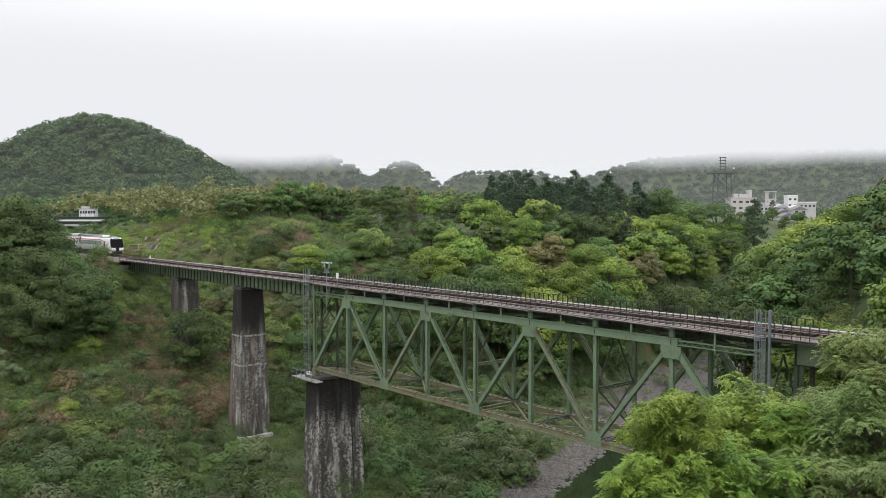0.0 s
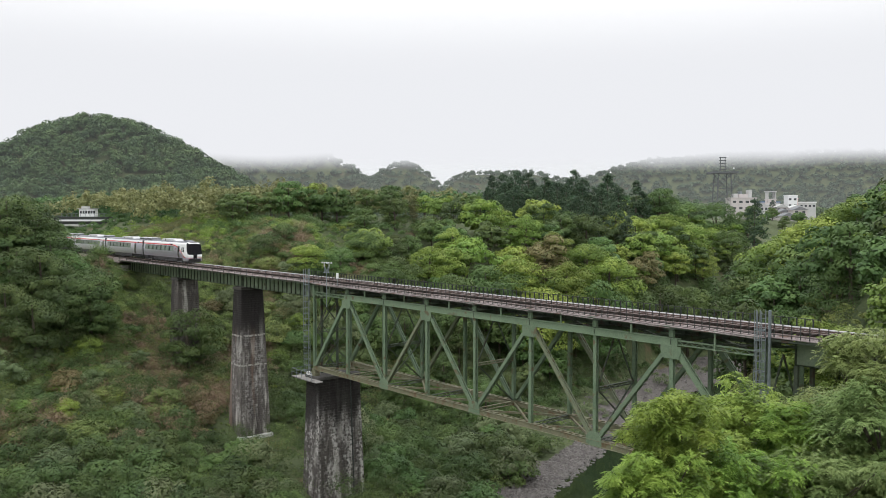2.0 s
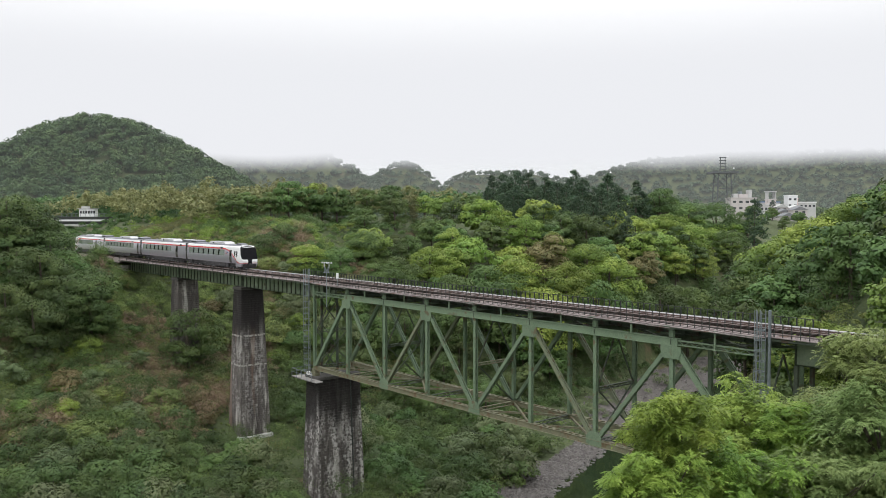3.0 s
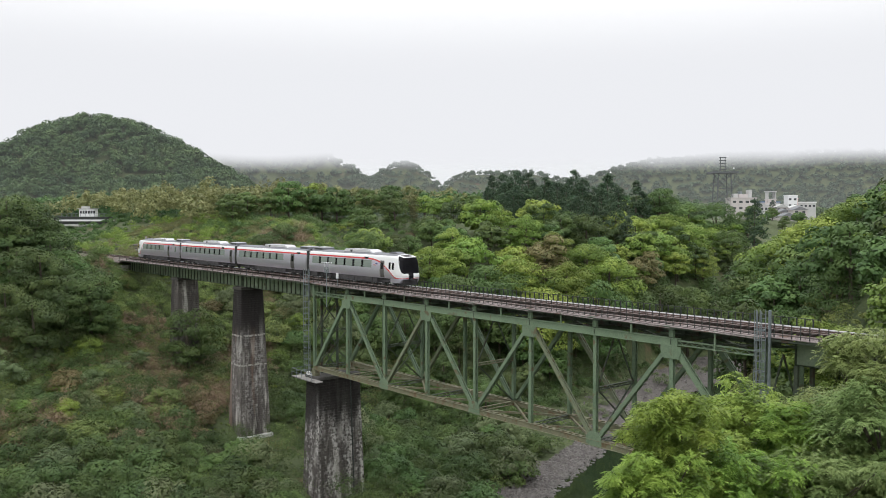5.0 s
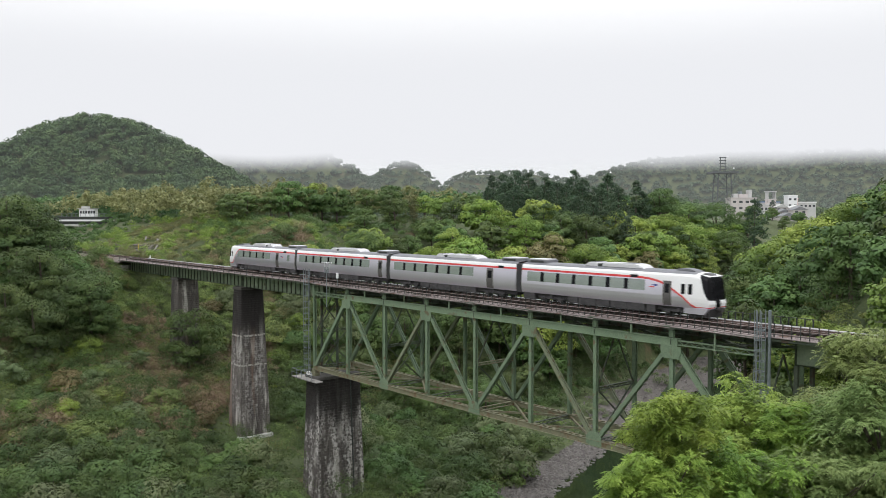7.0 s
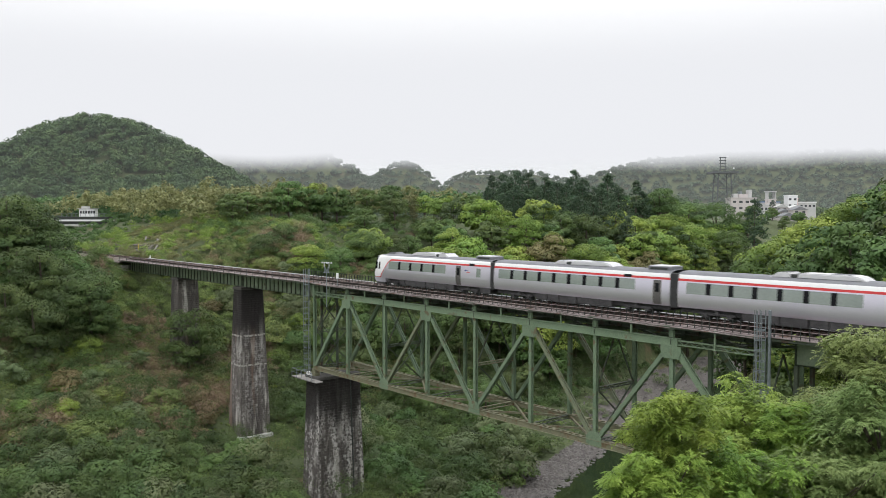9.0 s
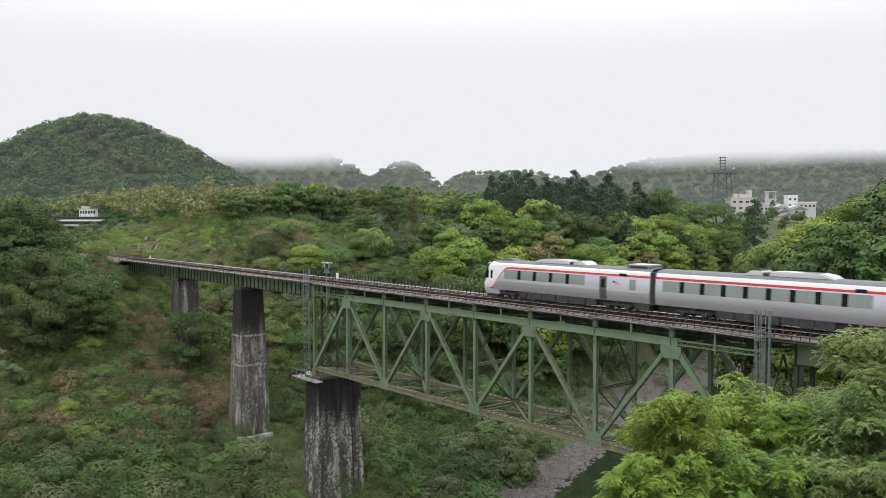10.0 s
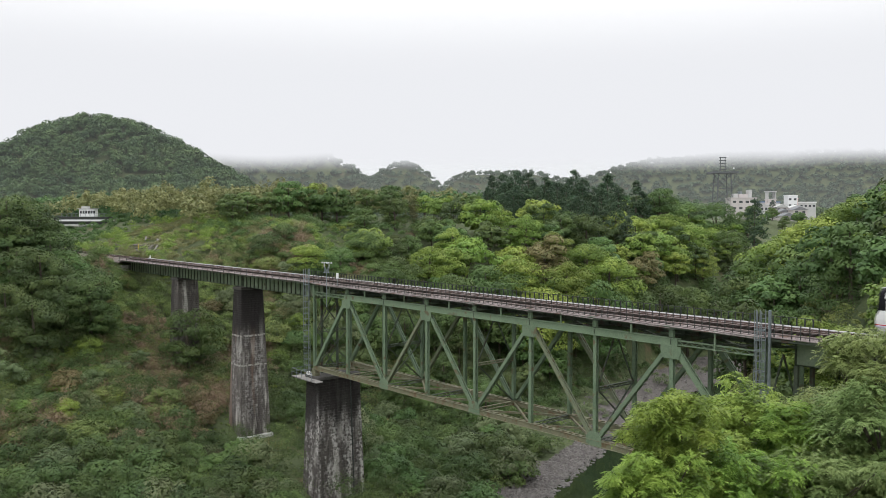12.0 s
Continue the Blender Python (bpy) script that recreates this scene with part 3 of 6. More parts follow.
for y in (0.0, W):
    out = -1 if y == 0 else 1
    c = B()
    box(c, -0.5, 6 * P + 0.6, y - 0.24, y + 0.24, -0.28, 0.28)
    box(c, -0.5, 6 * P + 0.6, y - 0.31, y + 0.31, 0.28, 0.32)
    box(c, -0.5, 6 * P + 0.6, y + out * 0.24, y + out * 0.31, -0.29, -0.25)
    part("top_chord", c, GREEN, truss, "pale green riveted top chord")
    for n0, n1 in ((-1, 0), (6, 7)):
        part("end_strut", laced(B(), (n0 * P + (0.6 if n0 > 0 else 0), y, 0), (n1 * P - (0.5 if n0 < 0 else 0), y, 0), 0.3, 0.42), GREEN, truss, "light laced end strut")
    c = B()
    for s in (-1, 1):
        box(c, -P, 7 * P, y + s * 0.2 - 0.02, y + s * 0.2 + 0.02, -H - 0.25, -H + 0.25)
        box(c, -P, 7 * P, y + s * 0.2 - 0.07 + s * 0.05, y + s * 0.2 + 0.07 + s * 0.05, -H + 0.225, -H + 0.25)
        box(c, -P, 7 * P, y + s * 0.2 - 0.07 + s * 0.05, y + s * 0.2 + 0.07 + s * 0.05, -H - 0.25, -H - 0.225)
    for k in range(78):
        box(c, -P + k * 0.8 + 0.2, -P + k * 0.8 + 0.5, y - 0.2, y + 0.2, -H + 0.23, -H + 0.245)
    part("bottom_chord", c, RUSTY, truss, "rust-streaked green bottom chord")
    for n in range(0, 7):
        if n % 2:
            part("post", built_up(B(), (n * P, y, -H + 0.2), (n * P, y, -0.28), 0.37, 0.34), GREEN, truss, "laced green post")
        else:
            hb = B()
            for s in (-1, 1):
                box(hb, n * P - 0.17, n * P + 0.17, y + s * 0.15 - 0.02, y + s * 0.15 + 0.02, -H + 0.2, -0.28)
            for k in range(20):
                z = -H + 0.5 + k * 0.45
                box(hb, n * P - 0.05, n * P + 0.05, y - 0.14, y + 0.14, z, z + 0.06)
            part("hanger", hb, GREEN, truss, "slender double green hanger")
        o = y + out * 0.25
        g = B()
        x = n * P
        if n % 2:
            prism(g, [(x - 0.85, -H - 0.32), (x + 0.85, -H - 0.32), (x + 0.85, -H + 0.5), (x + 0.4, -H + 0.95), (x - 0.4, -H + 0.95), (x - 0.85, -H + 0.5)], o - 0.03, o + 0.03)
        else:
            prism(g, [(x - 0.95, -0.3), (x - 0.95, -0.75), (x - 0.75, -1.3), (x + 0.75, -1.3), (x + 0.95, -0.75), (x + 0.95, -0.3)], o - 0.03, o + 0.03)
        part("gusset_plate", g, GREEN, truss)
    for n in (0, 2, 4, 6):
        for m in (n - 1, n + 1):
            a, b = node(n, y, True), node(m, y, False)
            d = (b - a).normalized()
            heavy = 0.44 if n in (0, 6) and m in (-1, 7) else 0.35
            db = built_up(B(), a + d * 0.9, b - d * (0.7 if m not in (-1, 7) else 0.1), 0.40, heavy)
            part("diagonal", db, GREEN if (n + m) % 3 else DIAGONAL, truss, "riveted green diagonal")
    for n in (-1, 7):
        e = B()
        built_up(e, (n * P, y, -H), (n * P, y, 1.0), 0.36, 0.34)
        part("end_post", e, GREEN, truss)
        sh = B()
        box(sh, n * P - 0.55, n * P + 0.55, y - 0.4, y + 0.4, -10.8, -10.35, 0.05)
        prism(sh, [(n * P - 0.45, -10.35), (n * P + 0.45, -10.35), (n * P + 0.2, -H - 0.1), (n * P - 0.2, -H - 0.1)], y - 0.3, y + 0.3)
        part("bearing_shoe", sh, RUSTY, truss)

for n in range(-1, 8):
    x = n * P
    for z, nm, deep in ((-H, "bottom_strut", 0.4), (-H * 0.52, "middle_strut", 0.3)):
        if nm == "middle_strut" and n % 2 == 0:
            continue
        s = B()
        for o in (-1, 1):
            box(s, x - 0.12, x + 0.12, 0.2, W - 0.2, z + o * (deep / 2 - 0.03) - 0.03, z + o * (deep / 2 - 0.03) + 0.03)
        for k in range(12):
            y0, y1 = 0.2 + k * (W - 0.4) / 12, 0.2 + (k + 1) * (W - 0.4) / 12
            q = (deep / 2 - 0.05) * (1 if k % 2 else -1)
            beam(s, (x, y0, z - q), (x, y1, z + q), 0.06, 0.05)
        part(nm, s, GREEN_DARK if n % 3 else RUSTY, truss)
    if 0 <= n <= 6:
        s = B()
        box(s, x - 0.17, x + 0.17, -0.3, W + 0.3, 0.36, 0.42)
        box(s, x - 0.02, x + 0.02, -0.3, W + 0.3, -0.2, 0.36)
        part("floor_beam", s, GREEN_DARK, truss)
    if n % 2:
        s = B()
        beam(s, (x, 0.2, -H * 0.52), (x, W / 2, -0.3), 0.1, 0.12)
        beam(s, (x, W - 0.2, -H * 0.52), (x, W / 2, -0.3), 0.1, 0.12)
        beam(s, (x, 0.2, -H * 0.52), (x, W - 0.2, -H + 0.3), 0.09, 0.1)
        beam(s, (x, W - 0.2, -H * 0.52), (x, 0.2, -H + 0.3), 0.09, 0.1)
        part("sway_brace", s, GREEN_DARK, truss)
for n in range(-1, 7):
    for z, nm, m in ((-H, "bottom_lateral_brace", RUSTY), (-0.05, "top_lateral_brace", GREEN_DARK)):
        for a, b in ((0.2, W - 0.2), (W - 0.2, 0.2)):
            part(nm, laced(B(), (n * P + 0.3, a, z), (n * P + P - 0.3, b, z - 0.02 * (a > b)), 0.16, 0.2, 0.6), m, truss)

# stringers, posts and brackets of the open floor
for yy in (YC - 0.9, YC + 0.9):
    s = B()
    box(s, -P - 0.3, 7 * P + 0.3, yy - 0.012, yy + 0.012, 0.46, 1.22)
    box(s, -P - 0.3, 7 * P + 0.3, yy - 0.15, yy + 0.15, 1.22, 1.26)
    box(s, -P - 0.3, 7 * P + 0.3, yy - 0.15, yy + 0.15, 0.42, 0.46)
    for k in range(48):
        x = -P + k * 1.3
        box(s, x - 0.015, x + 0.015, yy - 0.12, yy + 0.12, 0.46, 1.22)
    part("stringer", s, GREEN_DARK, truss, "dark green plate stringer")
for n in range(0, 7):
    for y in (-0.12, W + 0.12):
        s = B()
        box(s, n * P - 0.2, n * P - 0.16, y - 0.13, y + 0.13, 0.32, 1.22)
        box(s, n * P + 0.16, n * P + 0.2, y - 0.13, y + 0.13, 0.32, 1.22)
        box(s, n * P - 0.16, n * P + 0.16, y - 0.02, y + 0.02, 0.32, 1.22)
        part("floor_post", s, GREEN, truss)
    b = B()
    prism(b, [(n * P - 0.7, 1.25), (n * P + 0.7, 1.25), (n * P + 0.25, 0.98), (n * P - 0.25, 0.98)], -0.35, 1.4)
    part("walkway_bracket", b, GREEN_DARK, truss)
for k in range(-1, 7):
    x = (k + 0.5) * P
    for y in (-0.2, W + 0.2):
        s = B()
        box(s, x - 0.07, x + 0.07, y - 0.06, y + 0.06, 0.32 if 0 <= k < 6 else -0.2, 1.26)
        box(s, x - 0.16, x + 0.16, y - 0.1, y + 0.1, 0.32 if 0 <= k < 6 else -0.2, (0.34 if 0 <= k < 6 else -0.16))
        part("light_post", s, GREEN, truss)

# ---- plate girder spans ----
def girder_span(x0, x1, label, z0=-0.8, z1=1.12, pitch=1.22, yy=(YC - 0.9, YC + 0.9)):
    t = thing("girder_span", label, "bridge girder", "girder spans")
    for y in yy:
        g = B()
        box(g, x0, x1, y - 0.012, y + 0.012, z0, z1)
        box(g, x0, x1, y - 0.2, y + 0.2, z1, z1 + 0.05)
        box(g, x0, x1, y - 0.2, y + 0.2, z0 - 0.05, z0)
        box(g, x0, x1, y - 0.2, y + 0.2, z0 - 0.05, z0)
        part("girder", g, GREEN_PALE, t, "weathered green plate girder")
        n = int((x1 - x0) / pitch)
        for k in range(n + 1):
            x = x0 + 0.05 + (x1 - x0 - 0.1) * k / n
            s = B()
            box(s, x - 0.04, x + 0.04, y - 0.15, y + 0.15, z0 + 0.001, z1 - 0.001)
            part("stiffener", s, GREEN_DARK, t)
    for k in range(int((x1 - x0) / 4)):
        x = x0 + 1 + k * 4
        c = B()
        beam(c, (x, yy[0], z0 + 0.2), (x, yy[1], z1 - 0.2), 0.08, 0.1)
        beam(c, (x, yy[1], z0 + 0.2), (x, yy[0], z1 - 0.2), 0.08, 0.1)
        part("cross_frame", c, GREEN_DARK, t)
    return t


girder_span(-81.0, -56.55, "weathered green plate girder span with close stiffeners")
girder_span(-56.25, -32.15, "weathered green plate girder span with close stiffeners")
girder_span(-31.85, -8.35, "weathered green plate girder span with close stiffeners")
girder_span(56.0, 74.0, "smooth pale green plate girder span at the wooded bank", -0.75, 1.05, 3.2)

# ---- track ----
track = thing("railway_track", "single rusty railway track on dark wooden sleepers", "railway track")
for yy in (YC - 0.5335, YC + 0.5335):
    r = B()
    box(r, -420, 110, yy - 0.065, yy + 0.065, RAIL - 0.153, RAIL - 0.14)
    box(r, -420, 110, yy - 0.01, yy + 0.01, RAIL - 0.14, RAIL - 0.04)
    box(r, -420, 110, yy - 0.033, yy + 0.033, RAIL - 0.04, RAIL - 0.004)
    rail = part("rail", r, RUST, track)
    h = B()
    box(h, -420, 110, yy - 0.03, yy + 0.03, RAIL - 0.004, RAIL)
    part("rail_head", h, RAILTOP, rail, "bright worn rail head")
    r = B()
    s = 0.2 if yy > YC else -0.2
    box(r, -82, 74, yy - s - 0.04, yy - s + 0.04, RAIL - 0.15, RAIL - 0.03)
    part("guard_rail", r, RUST, track)
sl = bpy.data.meshes.new("sleeper")
sb = box(B(), -0.1, 0.1, -1.15, 1.15, -0.17, 0, 0.012)
sb.to_mesh(sl)
sb.free()
sl.materials.append(SLEEPER)
for k in range(200):
    ob = new("sleeper", sl)
    ob.location = (-45 + k * 0.55, YC + random.uniform(-0.03, 0.03), RAIL - 0.16)
    ob.parent = track
rest = B()
for k in range(140):
    x = -45.5 - k * 0.6
    box(rest, x - 0.1, x + 0.1, YC - 1.15, YC + 1.15, RAIL - 0.33, RAIL - 0.16)
part("far_sleepers", rest, SLEEPER, track)["kind"] = "stuff"
bed = B()
for x0, x1 in ((-420, -81.2), (74, 110)):
    prism(bed, [(YC - 3.0, 0.8), (YC - 1.7, RAIL - 0.2), (YC + 1.7, RAIL - 0.2), (YC + 3.0, 0.8)], x0, x1)
for v in bed.verts:
    v.co = (v.co.y, v.co.x, v.co.z)
bmesh.ops.recalc_face_normals(bed, faces=bed.faces)
tagged(part("ballast_bed", bed, BALLAST), "brown stone ballast bed under the track", "ballast", kind="structure")

# ---- walkway with its railing ----
walkway = thing("bridge_walkway", "narrow weathered plank walkway with rusty pipe railing", "walkway")
rng = random.Random(5)
for k in range(-21, 19):
    x0 = k * 3.9
    on_truss = -2 <= k < 14
    if x0 > 72:
        continue
    first = on_truss and k % 2 == 0
    t0, t1 = ((0.05, 0.0) if first else (0.0, -0.07)) if on_truss else (0.0, 0.0)
    fall = 0.11 if on_truss else 0.02
    # inner boards widened over the open floor to keep light from below
    for u in range(6):
        y0, outer = -0.42 + u * 0.365, max(0, 3 - u) / 3
        z = 1.38 - fall * outer * 1.6
        b = beam(B(), (x0 + 0.015, y0 + 0.18, z + t0), (x0 + 3.885, y0 + 0.18, z + t1 + rng.uniform(-0.012, 0.012)), 0.345, 0.05)
        part("plank", b, EDGE if u < 3 else BOARD, walkway, "pale sagging outer board" if u < 3 else "")
    b = beam(B(), (x0, -0.30, 1.16), (x0 + 3.9, -0.30, 1.16), 0.08, 0.12)
    part("joist", b, GREEN_DARK, walkway)
post = bpy.data.meshes.new("railing_post")
pb = B()
box(pb, -0.03, 0.03, -0.03, 0.03, 0, 1.02)
pb.to_mesh(post)
pb.free()
post.materials.append(DARKIRON)
for k in range(236):
    x = -81 + k * 0.65
    if x > 72:
        break
    if x < -8 and k % 3:
        continue
    ob = new("railing_post", post)
    ob.location = (x, -0.33, 1.38)
    ob.parent = walkway
    if x < -8:
        ob.scale = (1.3, 1.3, 0.85)
for z in (1.66, 1.98):
    b = B()
    box(b, -81, 72, -0.36, -0.325, z - 0.022, z + 0.022)
    part("hand_rail", b, HANDRAIL, walkway, "rusty brown hand rail")
far_walk = thing("cable_trough", "pale concrete cable trough with short dark posts along the track", "cable trough")
b = B()
box(b, -81, 72, W - 0.45, W + 0.05, 1.36, 1.54, 0.01)
part("trough", b, TROUGH, far_walk)
# wide board added to block daylight that would fall through the floor
b = B()
box(b, -81, 72, W - 1.6, W + 0.3, 1.28, 1.355)
part("support_board", b, BOARD, far_walk)
for k in range(118):
    x = -20 + k * 0.65
    if x > 56:
        break
    b2 = new("railing_post", post)
    b2.location = (x, W + 0.2, 1.3)
    b2.scale = (1.4, 1.4, 0.85)
    b2.parent = far_walk
part("hand_rail", box(B(), -20.3, 56, W + 0.17, W + 0.23, 2.13, 2.17), DARKIRON, far_walk, "dark green top rail")


# ---- the train ----
PROFILE = [(1.29, 0.90), (1.335, 0.98), (1.385, 1.15), (1.43, 1.42), (1.448, 1.75), (1.41, 2.40), (1.372, 2.80), (1.344, 3.05), (1.334, 3.14), (1.324, 3.23),
           (1.29, 3.42), (1.22, 3.56), (1.09, 3.68), (0.85, 3.77), (0.45, 3.82), (0.0, 3.84)]


def fine_profile(n):
    """The half section, divided evenly in its order, both sides joined over the roof."""
    z = np.array(PROFILE)
    k = np.linspace(0, len(z) - 1, n)
    h = np.stack([np.interp(k, np.arange(len(z)), z[:, 0]), np.interp(k, np.arange(len(z)), z[:, 1])], -1)
    left = h.copy()
    left[:, 0] *= -1
    return np.vstack([left, h[::-1][1:]])


def loft(xs, wide, top, lip, section):
    """Grid of points: the section at each station, narrowed by wide, its top lowered, its face leaning back by lip."""
    pts = np.zeros((len(xs), len(section), 3))
    for k, x in enumerate(xs):
        y, z = section[:, 0] * wide[k], section[:, 1].copy()
        z = np.where(z > 1.2, 1.2 + (z - 1.2) * (1 - top[k] / 2.64), z)
        pts[k, :, 0] = x - lip[k] * np.interp(z, [0.85, 1.3, 1.7, 3.7], [0.10, 0.0, 0.12, 0.42])
        pts[k, :, 1], pts[k, :, 2] = y, z
    return pts


def split_grid(pts, kind_of, materials, parent):
    """One mesh for each kind of surface on the grid."""
    ns, nz = pts.shape[:2]
    a, b = np.meshgrid(np.arange(nz - 1), np.arange(ns - 1))
    q = (b * nz + a).ravel()
    f = np.stack([q, q + nz, q + nz + 1, q + 1], -1)
    v = pts.reshape(-1, 3)
    mid = v[f].mean(1)
    kinds = np.array([kind_of(*m) for m in mid])
    for name, material in materials.items():
        sel = f[kinds == name]
        if len(sel) == 0:
            continue
        used, inv = np.unique(sel, return_inverse=True)
        array_mesh(name, v[used], inv.reshape(sel.shape), material, parent, smooth=True)


NOSE = 0.77  # the cab is this much shorter than its plan
SURF = {"lower_body": STEEL, "upper_body": WHITE, "stripe": REDLINE, "roof": ROOFGREY, "windscreen": BLACK}


def nose_width(x):
    """How much of its full width the cab keeps at x."""
    return float(np.interp(-3.0 + (x + 3.0) / NOSE if x > -3.0 else x, NOSE_X, NOSE_WIDE))


NOSE_X, NOSE_WIDE = [-21.5, -3.2, -2.0, -1.0, -0.5, -0.1], [1, 1, 0.992, 0.965, 0.935, 0.88]


def side_y(z):
    return float(np.interp(z, [p[1] for p in PROFILE], [p[0] for p in PROFILE]))


def panel(name, x0, x1, z0, z1, s, material, parent, out=0.01, thick=0.03, label="", taper=False):
    """A plate that follows the bulge of the car side."""
    b = B()
    vs = []
    for z in np.linspace(z0, z1, max(2, int((z1 - z0) / 0.25))):
        y = side_y(z)
        vs.append([b.verts.new((x, s * (y * (nose_width(x) if taper else 1.0) + o), z)) for x, o in ((x0, out), (x1, out), (x1, out - thick), (x0, out - thick))])
    for lo, hi in zip(vs, vs[1:]):
        for k in range(4):
            b.faces.new((lo[k], lo[(k + 1) % 4], hi[(k + 1) % 4], hi[k]))
    b.faces.new(vs[0])
    b.faces.new(vs[-1])
    bmesh.ops.recalc_face_normals(b, faces=b.faces)
    return part(name, b, material, parent, label)


def window_row(car, x0, x1, n, s):
    step_ = (x1 - x0) / n
    for k in range(n):
        a = x0 + k * step_
        panel("window", a + (0.2 if k else 0), a + step_ - (0.2 if k < n - 1 else 0), 2.05, 2.95, s, TINT, car, 0.008)
        if k:
            panel("window_pillar", a - 0.21, a + 0.21, 2.05, 2.95, s, BLACK, car, 0.018)


def bogie(car, x):
    g = B()
    for s in (-1, 1):
        box(g, x - 1.55, x + 1.55, s * 1.0 - 0.09, s * 1.0 + 0.09, 0.42, 0.66, 0.03)
        for w in (-1.05, 1.05):
            box(g, x + w - 0.22, x + w + 0.22, s * 1.0 - 0.14, s * 1.0 + 0.14, 0.26, 0.6, 0.03)
        pipe(g, (x, s * 1.02, 0.5), (x, s * 1.02, 0.95), 0.24, seg=10)
    box(g, x - 0.3, x + 0.3, -1.0, 1.0, 0.45, 0.75)
    bg_ = part("bogie", g, UNDER, car, "sooty bogie frame")
    for w in (-1.05, 1.05):
        for s in (-1, 1):
            wb = B()
            pipe(wb, (x + w, s * 0.53, 0.43), (x + w, s * 0.66, 0.43), 0.43, seg=20)
            part("wheel", wb, DARKIRON, bg_)


def roof_unit(car, x0, x1, h=0.42, w=0.82, material=None, dark=True):
    r = B()
    cut_ = x0 + 2.0 if dark else x0
    prism(r, [(cut_, 3.74), (cut_ + 0.35, 3.74 + h), (x1 - 1.1, 3.74 + h), (x1 - 0.45, 3.74 + h * 0.72), (x1, 3.74)], -w, w)
    bmesh.ops.bevel(r, geom=r.edges[:], offset=0.08, segments=2, affect="EDGES")
    u = part("air_conditioner", r, material or ACGREY, car, "pale rooftop air conditioner")
    if dark:
        f = B()
        prism(f, [(x0, 3.74), (x0 + 0.7, 3.74 + h), (x0 + 1.55, 3.74 + h), (x0 + 1.8, 3.74)], -w, w)
        bmesh.ops.bevel(f, geom=f.edges[:], offset=0.07, segments=2, affect="EDGES")
        part("fan_housing", f, ACGREY, u)
    if dark:
        f = B()
        box(f, x0 + 0.8, x0 + 1.45, -w * 0.8, w * 0.8, 3.73 + h, 3.76 + h)
        part("fan_cover", f, DARKIRON, u)
        f = B()
        box(f, x0 + 1.6, x0 + 2.2, -w + 0.05, w - 0.05, 3.78, 3.62 + h, 0.05)
        part("grille", f, DARKIRON, u)
        f = B()
        box(f, x1 - 2.6, x1 - 1.2, -w * 0.7, w * 0.7, 3.73 + h, 3.755 + h)
        part("hatch", f, ROOFGREY, u)
    return u


def end_box(car, x0, x1):
    """A square-edged equipment box on the roof beside the gangway, with a pale lid."""
    r = part("roof_box", box(B(), x0, x1, -0.86, 0.86, 3.72, 4.08, 0.04), ROOFGREY, car, "dark grey rooftop equipment box")
    part("lid", box(B(), x0 + 0.15, x1 - 0.15, -0.78, 0.78, 4.07, 4.15, 0.03), ACGREY, r)
    part("side_grille", box(B(), x0 + 0.3, x1 - 0.3, -0.875, 0.875, 3.82, 4.0), DARKIRON, r)


def underfloor(car, x0, x1):
    rng = random.Random(int(-x0 * 10))
    x = x0
    while x < x1 - 0.6:
        l = rng.uniform(0.9, 2.2)
        b = B()
        box(b, x, min(x + l, x1), -1.28, 1.28, rng.uniform(0.2, 0.32), 0.93, 0.04)
        part("underfloor_box", b, UNDER, car)
        x += l + rng.uniform(0.04, 0.2)


def gap_bar(car, x0, x1):
    """A dark bar added along the car under its floor, to close bright gaps between boxes."""
    part("centre_sill", box(B(), x0, x1, -0.95, 0.95, 0.5, 0.94), UNDER, car)


def display(car, x, s):
    panel("destination_display", x - 0.4, x + 0.4, 3.08, 3.32, s, BLACK, car, 0.012)


def emblem(car, x, s):
    panel("emblem", x - 0.42, x + 0.1, 2.36, 2.44, s, REDLINE, car, 0.007)
    panel("emblem", x - 0.15, x + 0.12, 2.52, 2.6, s, BLUE, car, 0.007)
    panel("emblem", x + 0.12, x + 0.38, 2.48, 2.64, s, BLUE, car, 0.008)


